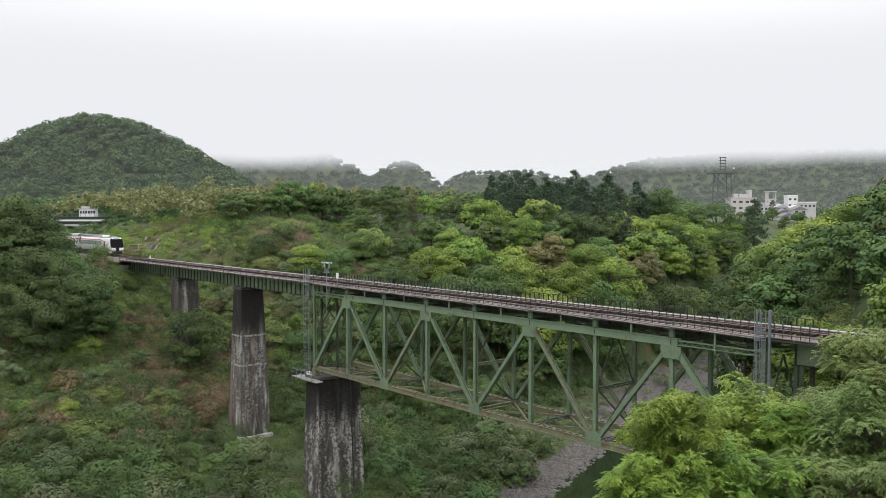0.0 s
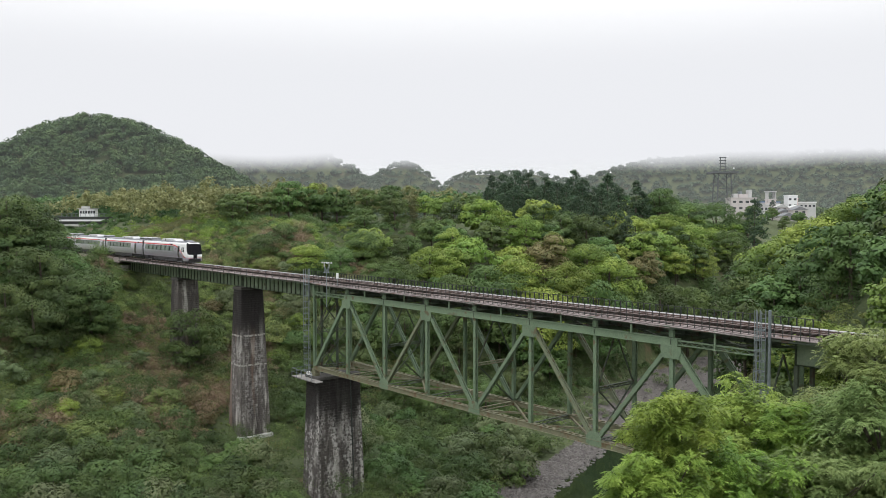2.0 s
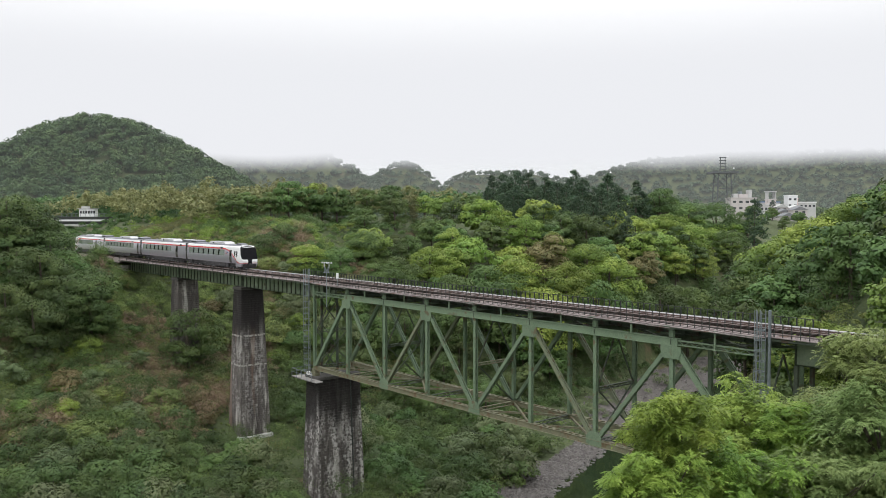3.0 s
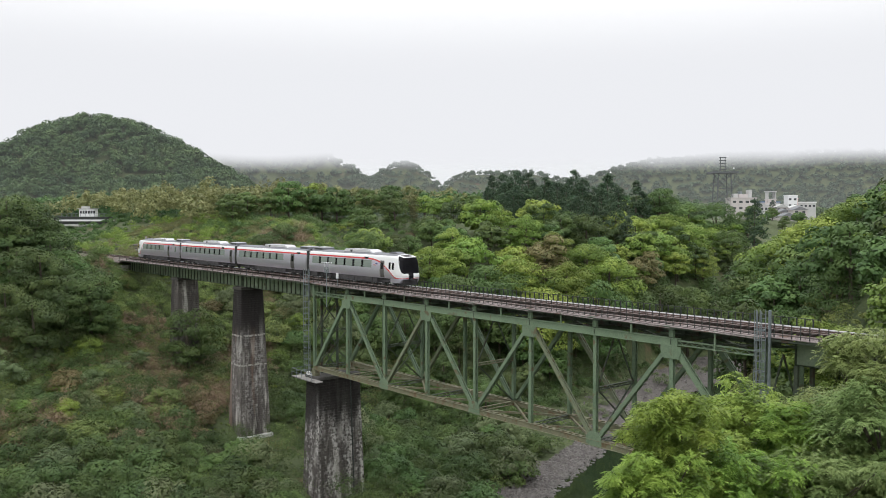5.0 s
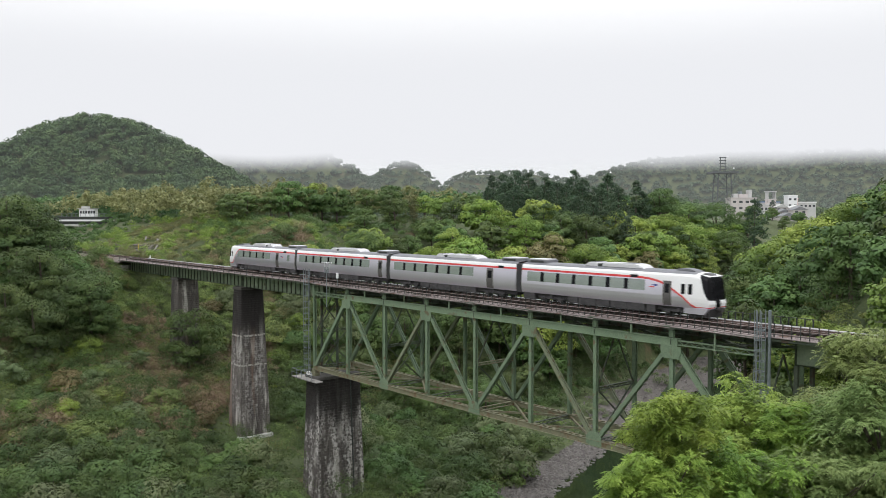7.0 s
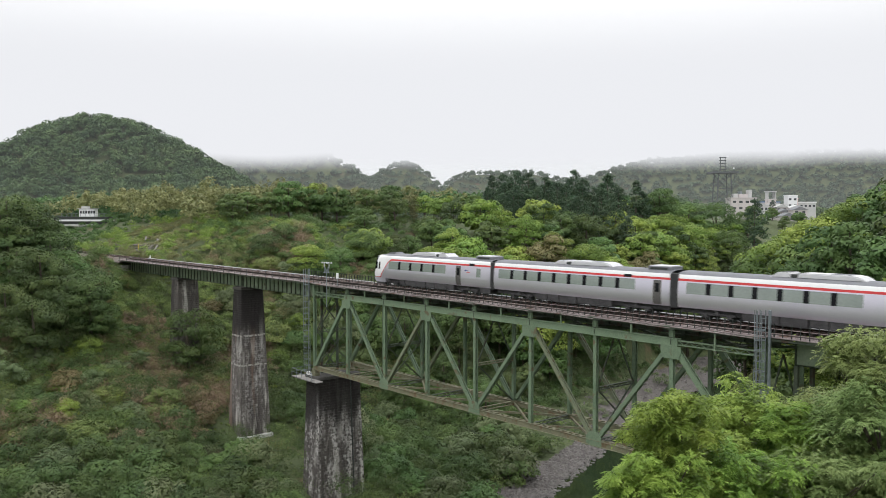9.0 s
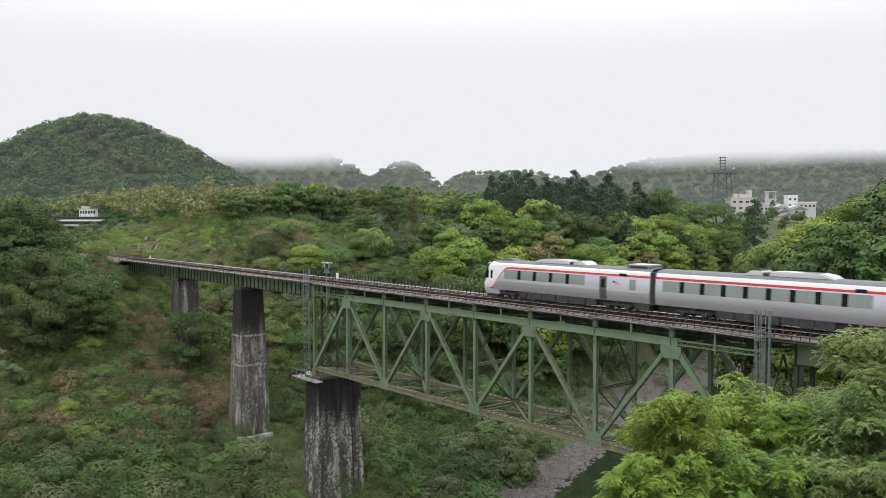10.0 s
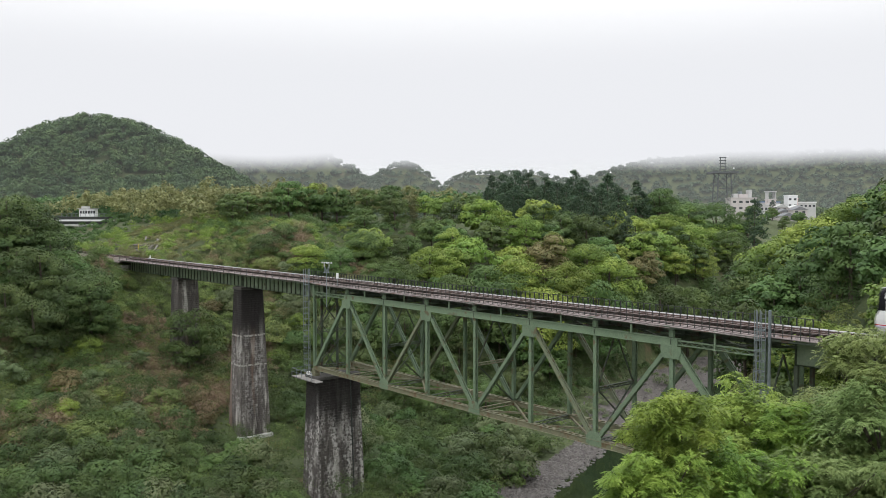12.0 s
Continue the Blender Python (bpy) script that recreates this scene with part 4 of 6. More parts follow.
def end_car(label, row, doors, small, disp, logo, cab_door, sweep=(-7.6, -6.4, -5.2, -4.3, -3.2, -2.0, -1.6)):
    car = thing("railcar", label, "railcar", "railcars of the train")
    xs = np.concatenate([np.array([-21.25, -20.0, -16.0, -12.0, -9.0]), np.arange(-8.2, -2.0, 0.07), np.arange(-2.0, -0.1, 0.05), [-0.08, -0.04, -0.015, 0.0, 0.0, 0.0]])
    wide = np.interp(xs, NOSE_X, NOSE_WIDE)
    wide[-5:] = [0.82, 0.71, 0.5, 0.25, 0.0]
    top = np.interp(xs, [-21.5, -3.4, -2.0, -1.0, -0.3, 0.0], [0, 0, 0.05, 0.16, 0.30, 0.42])
    lip = np.interp(xs, [-3.0, -1.6, 0.0], [0, 0.0, 1.0]) ** 2
    pts = loft(xs, wide, top, lip, fine_profile(151))
    nose = pts[..., 0] > -3.0
    pts[..., 0][nose] = -3.0 + (pts[..., 0][nose] + 3.0) * NOSE

    def kind_of(x, y, z):
        x = x if x < -3.0 else -3.0 + (x + 3.0) / NOSE
        edge = np.interp(z, [1.35, 1.5, 1.75, 2.1, 2.6, 3.2, 3.75], [0.2, 0.0, -0.28, -0.58, -0.80, -1.0, -1.42])
        if z > 1.42 and x > edge and not (z > 3.62 and abs(y) > 1.3):
            return "windscreen"
        if x > -0.4 and abs(y) < 0.42:
            return "windscreen"
        if z > 3.60 and x < -1.7:
            return "roof"
        line = float(np.interp(x, sweep, [3.14, 3.08, 2.86, 2.45, 1.85, 1.10, 1.02]))
        half = 0.09
        if x > sweep[-1]:
            half = 0.035
        if abs(z - line) < half:
            return "stripe"
        return "upper_body" if z > line else "lower_body"

    split_grid(pts, kind_of, SURF, car)
    end = B()
    box(end, -21.27, -21.24, -1.34, 1.34, 0.92, 3.56)
    part("end_wall", end, DOORGREY, car)
    for s in (-1, 1):
        window_row(car, row[0], row[1], row[2], s)
        for d0, d1 in doors:
            panel("door", d0, d1, 0.98, 2.98, s, DOORDARK, car, 0.012, label="dark grey passenger door with a dark window")
            panel("door_window", d0 + 0.2, d1 - 0.2, 2.0, 2.75, s, BLACK, car, 0.02)
        for a, b_ in small:
            panel("small_window", a, b_, 1.95, 2.85, s, TINT, car, 0.012)
        for a, b_ in cab_door:
            panel("cab_window", a, b_, 2.0, 2.82, s, BLACK, car, 0.012, taper=True)
        display(car, disp, s)
        emblem(car, logo, s)
        hl = B()
        bmesh.ops.create_uvsphere(hl, u_segments=12, v_segments=8, radius=0.16, matrix=Matrix.LocRotScale((-0.84, s * 0.98, 1.26), None, (0.8, 1.2, 0.7)))
        part("headlight", hl, LAMPGLOW, car, "lit white headlight")
    v = B()
    prism(v, [(-1.75, 3.66), (-1.02, 3.50), (-0.98, 3.44), (-1.75, 3.54)], -0.95, 0.95)
    part("visor", v, WHITE, car)
    c = B()
    pipe(c, (-1.0, 0, 0.85), (-0.4, 0, 0.85), 0.16, seg=10)
    box(c, -0.5, -0.28, -0.2, 0.2, 0.68, 1.02, 0.03)
    part("coupler", c, UNDER, car)
    part("skirt", prism(B(), [(-3.0, 0.45), (-1.15, 0.45), (-0.8, 0.94), (-3.0, 0.94)], -1.3, 1.3), STEEL, car, "pale nose skirt")
    sk = B()
    prism(sk, [(-2.6, 0.2), (-1.0, 0.2), (-0.78, 0.92), (-2.6, 0.92)], -1.05, 1.05)
    part("snow_plough", sk, UNDER, car)
    roof_unit(car, -14.0, -7.3)
    roof_unit(car, -4.4, -2.3, 0.26, 0.6, ROOFGREY, False)
    end_box(car, -20.9, -18.5)
    gap_bar(car, -21.15, -1.6)
    bogie(car, -3.6)
    bogie(car, -17.6)
    underfloor(car, -15.4, -5.8)
    underfloor(car, -21.1, -19.6)
    return car


def mid_car(label, row, doors, disp, logo):
    car = thing("railcar", label, "railcar", "railcars of the train")
    xs = np.array([-21.2, -16.0, -10.5, -5.0, -0.3])
    pts = loft(xs, np.ones(5), np.zeros(5), np.zeros(5), np.vstack([[(-p[0], p[1]) for p in PROFILE], PROFILE[::-1][1:]]))

    def kind_of(x, y, z):
        if z > 3.60:
            return "roof"
        return "stripe" if 3.05 < z < 3.23 else ("upper_body" if z > 3.16 else "lower_body")

    split_grid(pts, kind_of, SURF, car)
    for x in (-21.2, -0.33):
        e = B()
        box(e, x, x + 0.03, -1.34, 1.34, 0.92, 3.56)
        part("end_wall", e, DOORGREY, car)
    g = B()
    box(g, -0.3, 0.44, -1.35, 1.35, 0.8, 3.6, 0.05)
    part("gangway", g, GANGWAY, car, "dark rubber gangway")
    for s in (-1, 1):
        window_row(car, row[0], row[1], row[2], s)
        for d0, d1 in doors:
            panel("door", d0, d1, 0.98, 2.98, s, DOORDARK, car, 0.012, label="dark grey passenger door with a dark window")
            panel("door_window", d0 + 0.2, d1 - 0.2, 2.0, 2.75, s, BLACK, car, 0.02)
        display(car, disp, s)
    roof_unit(car, -13.7, -6.6)
    end_box(car, -2.9, -0.6)
    gap_bar(car, -21.15, -0.5)
    bogie(car, -3.8)
    bogie(car, -17.8)
    underfloor(car, -15.6, -6.0)
    return car


front_car = end_car("leading white and stainless railcar with black windscreen and lit headlights", (-20.49, -6.75, 7), [(-4.95, -4.14)], [], -7.9, -5.9, [(-3.21, -2.85), (-2.56, -2.2)])
second_car = mid_car("stainless railcar with white upper side and red stripe", (-20.4, -6.6, 7), [(-4.55, -3.6)], -2.5, 0)
third_car = mid_car("stainless railcar with white upper side and a row of nine windows", (-20.5, -3.8, 9), [(-1.95, -1.15)], -4.6, 0)
rear_car = end_car("trailing white-nosed stainless railcar with black windscreen", (-14.2, -3.8, 5), [(-16.7, -15.9)], [(-19.8, -19.15)], -18.4, -17.7, [(-2.1, -1.8), (-1.5, -1.05)], (-4.5, -4.1, -3.7, -3.3, -2.7, -1.9, -1.6))
tail_gangway = B()
box(tail_gangway, -21.78, -21.26, -1.35, 1.35, 0.8, 3.6, 0.05)
part("gangway", tail_gangway, GANGWAY, rear_car, "dark rubber gangway")
CARS = [(front_car, 0.0, False), (second_car, 21.7, False), (third_car, 43.35, False), (rear_car, 86.35, True)]


# ---- growing things ----
def leaves(rng, centre, normal, size, aspect=0.6):
    """Pointed leaves, one triangle each, at the centres, facing the normals."""
    n = len(centre)
    normal = normal / (np.linalg.norm(normal, axis=1, keepdims=True) + 1e-9)
    r = rng.normal(size=(n, 3))
    t = np.cross(normal, r)
    t /= np.linalg.norm(t, axis=1, keepdims=True) + 1e-9
    b = np.cross(normal, t)
    size = (np.ones(n) * size)[:, None]
    t, b = t * size * 0.62, b * size * 0.62 * aspect
    v = np.stack([centre + t, centre - t * 0.6 + b, centre - t * 0.6 - b], 1).reshape(-1, 3)
    return v, np.arange(n * 3).reshape(-1, 3)


def ball(rng, n, low=-1.0):
    d = rng.normal(size=(n * 3, 3))
    d /= np.linalg.norm(d, axis=1, keepdims=True)
    d = d[d[:, 2] > low]
    return d[:n]


def clump_leaves(rng, centres, radii, per, leaf, flat=0.75, aspect=0.65, loose=0.36):
    """Leaves over the upper and outer shells of many clumps."""
    per = int(per)
    n = len(centres)
    d = ball(rng, n * per, -0.35)
    c, r = np.repeat(centres, per, 0), np.repeat(radii, per)[:, None]
    p = c + d * r * rng.uniform(0.7, 1.05, (len(d), 1)) * np.array([1, 1, flat])
    nrm = d * 1.0 + np.array([0, 0, 0.4]) + rng.normal(size=d.shape) * loose
    return leaves(rng, p, nrm, leaf * rng.uniform(0.6, 1.35, len(d)), aspect)


def crown_clumps(rng, n, rx, rz, zc, low=-0.55, lumpy=0.28):
    d = ball(rng, n, low)
    lobes = ball(rng, 7, -0.2)
    bulge = np.max(d @ lobes.T, axis=1)
    k = (0.62 + lumpy * (bulge - 0.5) + rng.uniform(-0.12, 0.14, n))[:, None]
    inner = rng.random(n) < 0.22
    k[inner] *= 0.6
    return d * k * np.array([rx, rx, rz]) * 1.12 + np.array([0, 0, zc])


def lobed_crown(rng, centres, radii, per, leaf, flat=0.72, aspect=0.8, loose=0.3, knobs=9):
    """Domes of leaves with smaller knobs on them, open and dark underneath; leaves buried in a neighbour are left out."""
    vs = []
    for c, r in zip(centres, radii):
        d = ball(rng, per, -0.12)
        bumps = ball(rng, knobs, -0.1)
        near = np.max(d @ bumps.T, axis=1)
        k = 0.80 + 0.26 * np.clip((near - 0.78) / 0.22, 0, 1) ** 0.7 + rng.uniform(-0.08, 0.04, len(d))
        deep = rng.random(len(d)) < 0.12
        k = np.where(deep, k * rng.uniform(0.4, 0.9, len(d)), k)
        p = c + d * (r * k)[:, None] * np.array([1, 1, flat])
        gap = (p[:, None, :] - centres[None]) / (radii[None, :, None] * np.array([1, 1, flat]))
        ok = np.sort(np.linalg.norm(gap, axis=2), axis=1)[:, 0] > 0.68
        ok |= deep
        towards = bumps[np.argmax(d @ bumps.T, axis=1)]
        nrm = d * 0.9 + (d - towards * 0.8) * 1.2 + np.array([0, 0, 0.4]) + rng.normal(size=d.shape) * loose
        vs.append(leaves(rng, p[ok], nrm[ok], leaf * rng.uniform(0.65, 1.3, ok.sum()), aspect)[0])
    v = np.concatenate(vs, 0)
    return v, np.arange(len(v)).reshape(-1, 3)


def lobe_centres(rng, n, rx, rz, zc, low=-0.75):
    """Lobes spread evenly over the crown, those at the top a little larger."""
    d = ball(rng, n * 6, low)
    keep = [0]
    for _ in range(n - 1):
        gap = np.min(1 - d @ d[keep].T, axis=1)
        keep.append(int(np.argmax(gap + rng.uniform(0, 0.12, len(gap)))))
    d = d[keep]
    out = rng.uniform(0.5, 0.74, (n, 1))
    return d * out * np.array([rx, rx, rz]) + np.array([0, 0, zc]), rx * rng.uniform(0.27, 0.47, n)


def tree_kind(name, label, seed, leaf_material, rx, height, lobes, per, leaf, crown_low=0.1, flat=0.75):
    """A trunk with limbs and an uneven crown of leafy lobes, about 10 m tall before scaling."""
    rng = np.random.default_rng(seed)
    t = thing(name, label, "tree", "woodland trees")
    zc, rz = height * (1 + crown_low) / 2, height * (1 - crown_low) / 2
    cs, rs = lobe_centres(rng, lobes, rx, rz, zc)
    b = B()
    lean = Vector((rng.uniform(-0.3, 0.3), rng.uniform(-0.3, 0.3), 0))
    pipe(b, (0, 0, -1.2), lean + Vector((0, 0, height * 0.45)), 0.30, 0.18, 7)
    pipe(b, lean + Vector((0, 0, height * 0.44)), lean * 1.5 + Vector((0, 0, height * 0.8)), 0.18, 0.06, 6)
    part("trunk", b, BARK, t)
    for k in rng.choice(len(cs), 5, replace=False):
        part("limb", pipe(B(), lean * 0.6 + Vector((0, 0, height * rng.uniform(0.2, 0.44))), Vector(cs[k]), 0.10, 0.03, 5), BARK, t)
    v, f = lobed_crown(rng, cs, rs, per, leaf, flat)
    array_mesh("crown", v, f, leaf_material, t)
    return t


def cedar_kind(name, label, seed, height=13.0, rx=4.1):
    rng = np.random.default_rng(seed)
    t = thing(name, label, "tree", "woodland trees")
    b = B()
    pipe(b, (0, 0, -1), (0, 0, height * 0.97), 0.28, 0.03, 7)
    part("trunk", b, BARK, t)
    n = 84
    h = np.sort(rng.uniform(0.22, 1.0, n))
    a = rng.uniform(0, 2 * np.pi, n)
    r = rx * (1.03 - h) ** 0.55 * rng.uniform(0.45, 1.0, n)
    cs = np.stack([np.cos(a) * r, np.sin(a) * r, h * height - r * 0.25], -1)
    v, f = clump_leaves(rng, cs, 0.24 * rx * (1.15 - 0.55 * h), 44, 0.34, 0.85, 0.5)
    array_mesh("crown", v, f, LEAF_CEDAR, t)
    return t


def bamboo_kind(name, label, seed, height=9.5):
    rng = np.random.default_rng(seed)
    t = thing(name, label, "bamboo", "bamboo clumps")
    tops, culm = [], B()
    for k in range(11):
        x, y = rng.normal(0, 1.3, 2)
        h = height * rng.uniform(0.75, 1.05)
        bend = rng.normal(0, 0.5, 2)
        pipe(culm, (x, y, -0.5), (x + bend[0] * 0.3, y + bend[1] * 0.3, h * 0.7), 0.05, 0.04, 5)
        for u in np.linspace(0.35, 1.0, 9):
            tops.append((x + bend[0] * u ** 2 * 1.6 + rng.normal(0, 0.2), y + bend[1] * u ** 2 * 1.6 + rng.normal(0, 0.2), h * u))
    part("stem_bundle", culm, LEAF_BAMBOO, t)["kind"] = "stuff"
    cs = np.array(tops)
    v, f = clump_leaves(rng, cs, rng.uniform(0.35, 0.75, len(cs)), 26, 0.36, 1.15, 0.34)
    array_mesh("foliage", v, f, LEAF_BAMBOO, t)
    return t


MID_L, LIGHT_L = "dense mid-green broadleaf tree on the valley slope", "fresh yellow-green broadleaf tree in spring leaf"
DARK_L = "dark green rounded evergreen tree on the valley slope"
KINDS = {  # trees far up the slope
    "mid": [tree_kind("broadleaf_tree", MID_L, 11, LEAF_MID, 4.6, 10, 15, 200, 0.44), tree_kind("broadleaf_tree", MID_L, 12, LEAF_MID, 4.2, 10.5, 16, 190, 0.42, 0.06)],
    "light": [tree_kind("spring_tree", LIGHT_L, 21, LEAF_LIGHT, 4.4, 10, 17, 180, 0.42, 0.14, 0.66), tree_kind("spring_tree", LIGHT_L, 22, LEAF_LIGHT, 4.8, 9.5, 18, 180, 0.42, 0.14, 0.62)],
    "dark": [tree_kind("evergreen_oak", DARK_L, 31, LEAF_DARK, 4.5, 10.5, 16, 200, 0.40), tree_kind("evergreen_oak", DARK_L, 32, LEAF_DARK, 4.0, 11, 15, 200, 0.40, 0.06)],
    "red": [tree_kind("reddish_tree", "olive-brown tree with reddish young leaves", 41, LEAF_RED, 3.6, 9, 15, 260, 0.30)],
    "cedar": [cedar_kind("cedar_tree", "dark pointed cedar standing in the forest", 51), cedar_kind("cedar_tree", "dark pointed cedar standing in the forest", 52, 12, 4.5)],
    "bamboo": [bamboo_kind("bamboo_clump", "feathery yellow-green bamboo clump", 61), bamboo_kind("bamboo_clump", "feathery yellow-green bamboo clump", 62, 8.5)],
}
NEARER = {  # the trees that stand close enough to show their leaves
    "mid": [tree_kind("broadleaf_tree", MID_L, 14, LEAF_MID, 4.6, 10, 24, 500, 0.20, -0.08), tree_kind("broadleaf_tree", MID_L, 15, LEAF_MID, 4.4, 10, 22, 520, 0.20, -0.08, 0.68), tree_kind("broadleaf_tree", MID_L, 16, LEAF_MID, 5.0, 9.6, 22, 520, 0.20, -0.08)],
    "light": [tree_kind("spring_tree", LIGHT_L, 23, LEAF_LIGHT, 4.4, 10, 22, 480, 0.20, 0.02, 0.62), tree_kind("spring_tree", LIGHT_L, 24, LEAF_LIGHT, 4.8, 9.6, 24, 460, 0.20, 0.02, 0.58)],
    "dark": [tree_kind("evergreen_oak", DARK_L, 33, LEAF_DARK, 4.5, 10.2, 24, 500, 0.19, -0.08), tree_kind("evergreen_oak", DARK_L, 34, LEAF_DARK, 4.1, 10.5, 22, 520, 0.19, -0.08)],
}
USED = set()
grow = random.Random(77)


def plant(kind, x, y, size=1.0, tall=1.0, sink=0.0, exact=False):
    proto = grow.choice((NEARER if exact and kind in NEARER else KINDS)[kind])
    s = size * (1.0 if exact else grow.uniform(0.9, 1.12))
    m = Matrix.LocRotScale((x, y, float(ground_z(x, y)) - sink), Euler((0, 0, grow.uniform(0, 6.28))), (s, s, s * tall))
    if proto.name not in USED:
        USED.add(proto.name)
        proto.matrix_basis = m
        return proto
    made = proto.copy()
    scene.collection.objects.link(made)
    made.matrix_basis = m
    for o in proto.children:
        c = o.copy()
        scene.collection.objects.link(c)
        c.parent = made
    return made


def wood(x0, x1, y0, y1, gap, kinds, size, keep, seed, fine=False):
    """Trees on a jittered grid, where keep(x, y) says so."""
    global grow
    grow = random.Random(seed)
    x = x0
    while x < x1:
        y = y0
        while y < y1:
            px, py = x + grow.uniform(-0.4, 0.4) * gap, y + grow.uniform(-0.4, 0.4) * gap
            if keep(px, py):
                plant(grow.choice(kinds), px, py, size * grow.uniform(0.8, 1.25), 1.0, 0.0, fine)
            y += gap
        x += gap


def view_angle(x, y):
    """Bearing from the lookout, in degrees east of the lookout's own direction."""
    return 140.1 - np.degrees(np.arctan2(y - EYE[1], x - EYE[0]))


def away(x, y):
    return np.hypot(x - EYE[0], y - EYE[1])


def side(x, y):
    return float(shore(y)) - x


# tall trees on the western bank south of the line
WEST_WALL = [
    ("dark", -79.8, -20.4, 1.61, 1.0, 0), ("dark", -84.1, -16.1, 1.64, 1.0, 0), ("dark", -81.8, -22.7, 1.44, 1.0, 0), ("dark", -76.9, -13.8, 1.28, 1.0, 0),
    ("mid", -73.5, -12.8, 1.14, 1.0, 0), ("mid", -62.1, -11.7, 1.38, 1.0, 0), ("dark", -70.4, -21.5, 1.37, 1.0, 0), ("dark", -67.3, -17.8, 1.45, 1.0, 0),
    ("dark", -62.7, -15.4, 1.35, 1.0, 0), ("dark", -62.5, -24.5, 1.15, 1.0, 0), ("dark", -57.4, -21.6, 1.26, 1.0, 0), ("dark", -66.5, -10.5, 1.2, 1.0, 0),
    ("mid", -52.3, 1.6, 1.32, 1.0, 0),
]
# the slope behind the bridge
BACKDROP = [
    ("mid", -63.8, 45.6, 0.98, 1.0, 0), ("mid", -60.2, 37.5, 0.95, 1.0, 2.0), ("dark", -79.3, 34.9, 0.95, 1.0, 3.4), ("dark", -77.2, 29.6, 0.95, 1.0, 2.6),
    ("mid", -89.2, 46.5, 0.95, 1.0, 4.6), ("mid", -94.8, 63.1, 0.95, 1.0, 2.5), ("dark", -87.3, 72.1, 0.98, 1.0, 0), ("light", -64.3, 32.5, 0.95, 1.0, 0.8),
    ("mid", -51.1, 45.2, 1.17, 1.0, 0), ("light", -56.0, 58.1, 1.3, 1.0, 0), ("light", -62.7, 70.4, 1.13, 1.0, 0), ("mid", -81.6, 78.9, 0.95, 1.0, 2.6),
]
BACKDROP_MORE = [
    ("light", -75.0, 94.6, 1.03, 1.0, 0), ("light", -65.7, 97.9, 1.27, 1.0, 0), ("light", -49.7, 78.0, 1.43, 1.0, 0), ("light", -54.2, 96.1, 1.42, 1.0, 0),
    ("light", -46.8, 100.2, 1.66, 1.0, 0), ("light", -42.3, 87.0, 1.75, 1.09, 0), ("mid", -46.5, 66.3, 1.66, 1.0, 0), ("mid", -43.7, 54.1, 1.6, 1.0, 0),
    ("light", -37.3, 74.2, 1.75, 1.28, 0), ("mid", -34.7, 89.8, 1.75, 1.35, 0.0), ("light", -40.8, 101.3, 1.75, 1.17, 0.0),
]
# the dark cedar ridge
RIDGE = [
    ("cedar", -105.6, 123.5, 0.95, 1.0, 2.1), ("cedar", -103.8, 130.4, 0.99, 1.0, 0), ("cedar", -99.7, 135.2, 1.04, 1.0, 0), ("cedar", -95.7, 140.0, 1.07, 1.0, 0),
    ("cedar", -89.4, 139.7, 1.03, 1.0, 0), ("cedar", -82.7, 140.0, 1.06, 1.0, 0), ("cedar", -76.1, 140.0, 1.14, 1.0, 0), ("cedar", -93.2, 116.4, 0.95, 1.0, 4.0),
    ("cedar", -87.5, 120.2, 0.95, 1.0, 2.6), ("cedar", -81.1, 123.1, 0.95, 1.0, 1.2), ("cedar", -74.9, 125.9, 0.98, 1.0, 0), ("cedar", -68.1, 127.8, 1.02, 1.0, 0),
]
RIDGE_MORE = [
    ("cedar", -64.0, 132.7, 1.16, 1.0, 0), ("cedar", -58.2, 130.3, 1.04, 1.0, 0), ("cedar", -90.5, 161.8, 1.29, 1.0, 0), ("cedar", -81.4, 164.9, 1.25, 1.0, 0),
    ("dark", -73.2, 112.3, 1.3, 1.0, 0), ("dark", -59.9, 115.7, 1.5, 1.0, 0), ("dark", -66.5, 114.1, 1.34, 1.0, 0),
]
# round the bend of the river
FAR_BEND = [
    ("mid", -79.1, 175.5, 1.75, 1.0, 0), ("mid", -69.6, 175.9, 1.64, 1.0, 0), ("light", -63.0, 155.7, 1.51, 1.0, 0), ("light", -56.4, 157.4, 1.47, 1.0, 0),
    ("mid", -72.7, 198.8, 1.64, 1.0, 0), ("mid", -66.4, 206.2, 1.58, 1.0, 0), ("cedar", -61.9, 203.8, 1.52, 1.0, 0), ("mid", -56.5, 179.1, 1.35, 1.0, 0),
    ("light", -50.3, 142.9, 1.08, 1.0, 0), ("dark", -55.2, 133.9, 1.27, 1.0, 0), ("dark", -48.1, 126.8, 0.95, 1.0, 0), ("light", -49.2, 153.6, 1.11, 1.0, 0),
]
FAR_BEND_MORE = [
    ("dark", -51.5, 177.2, 1.75, 1.21, 0), ("mid", -45.6, 176.6, 1.75, 1.45, 0), ("dark", -43.2, 151.3, 1.75, 1.26, 0), ("mid", -38.5, 130.5, 1.75, 1.27, 0),
    ("dark", -40.2, 120.7, 1.75, 1.02, 0), ("mid", -39.4, 106.0, 1.59, 1.0, 0), ("red", -52.1, 90.8, 1.65, 1.0, 0), ("red", -46.0, 121.5, 1.45, 1.0, 0),
]
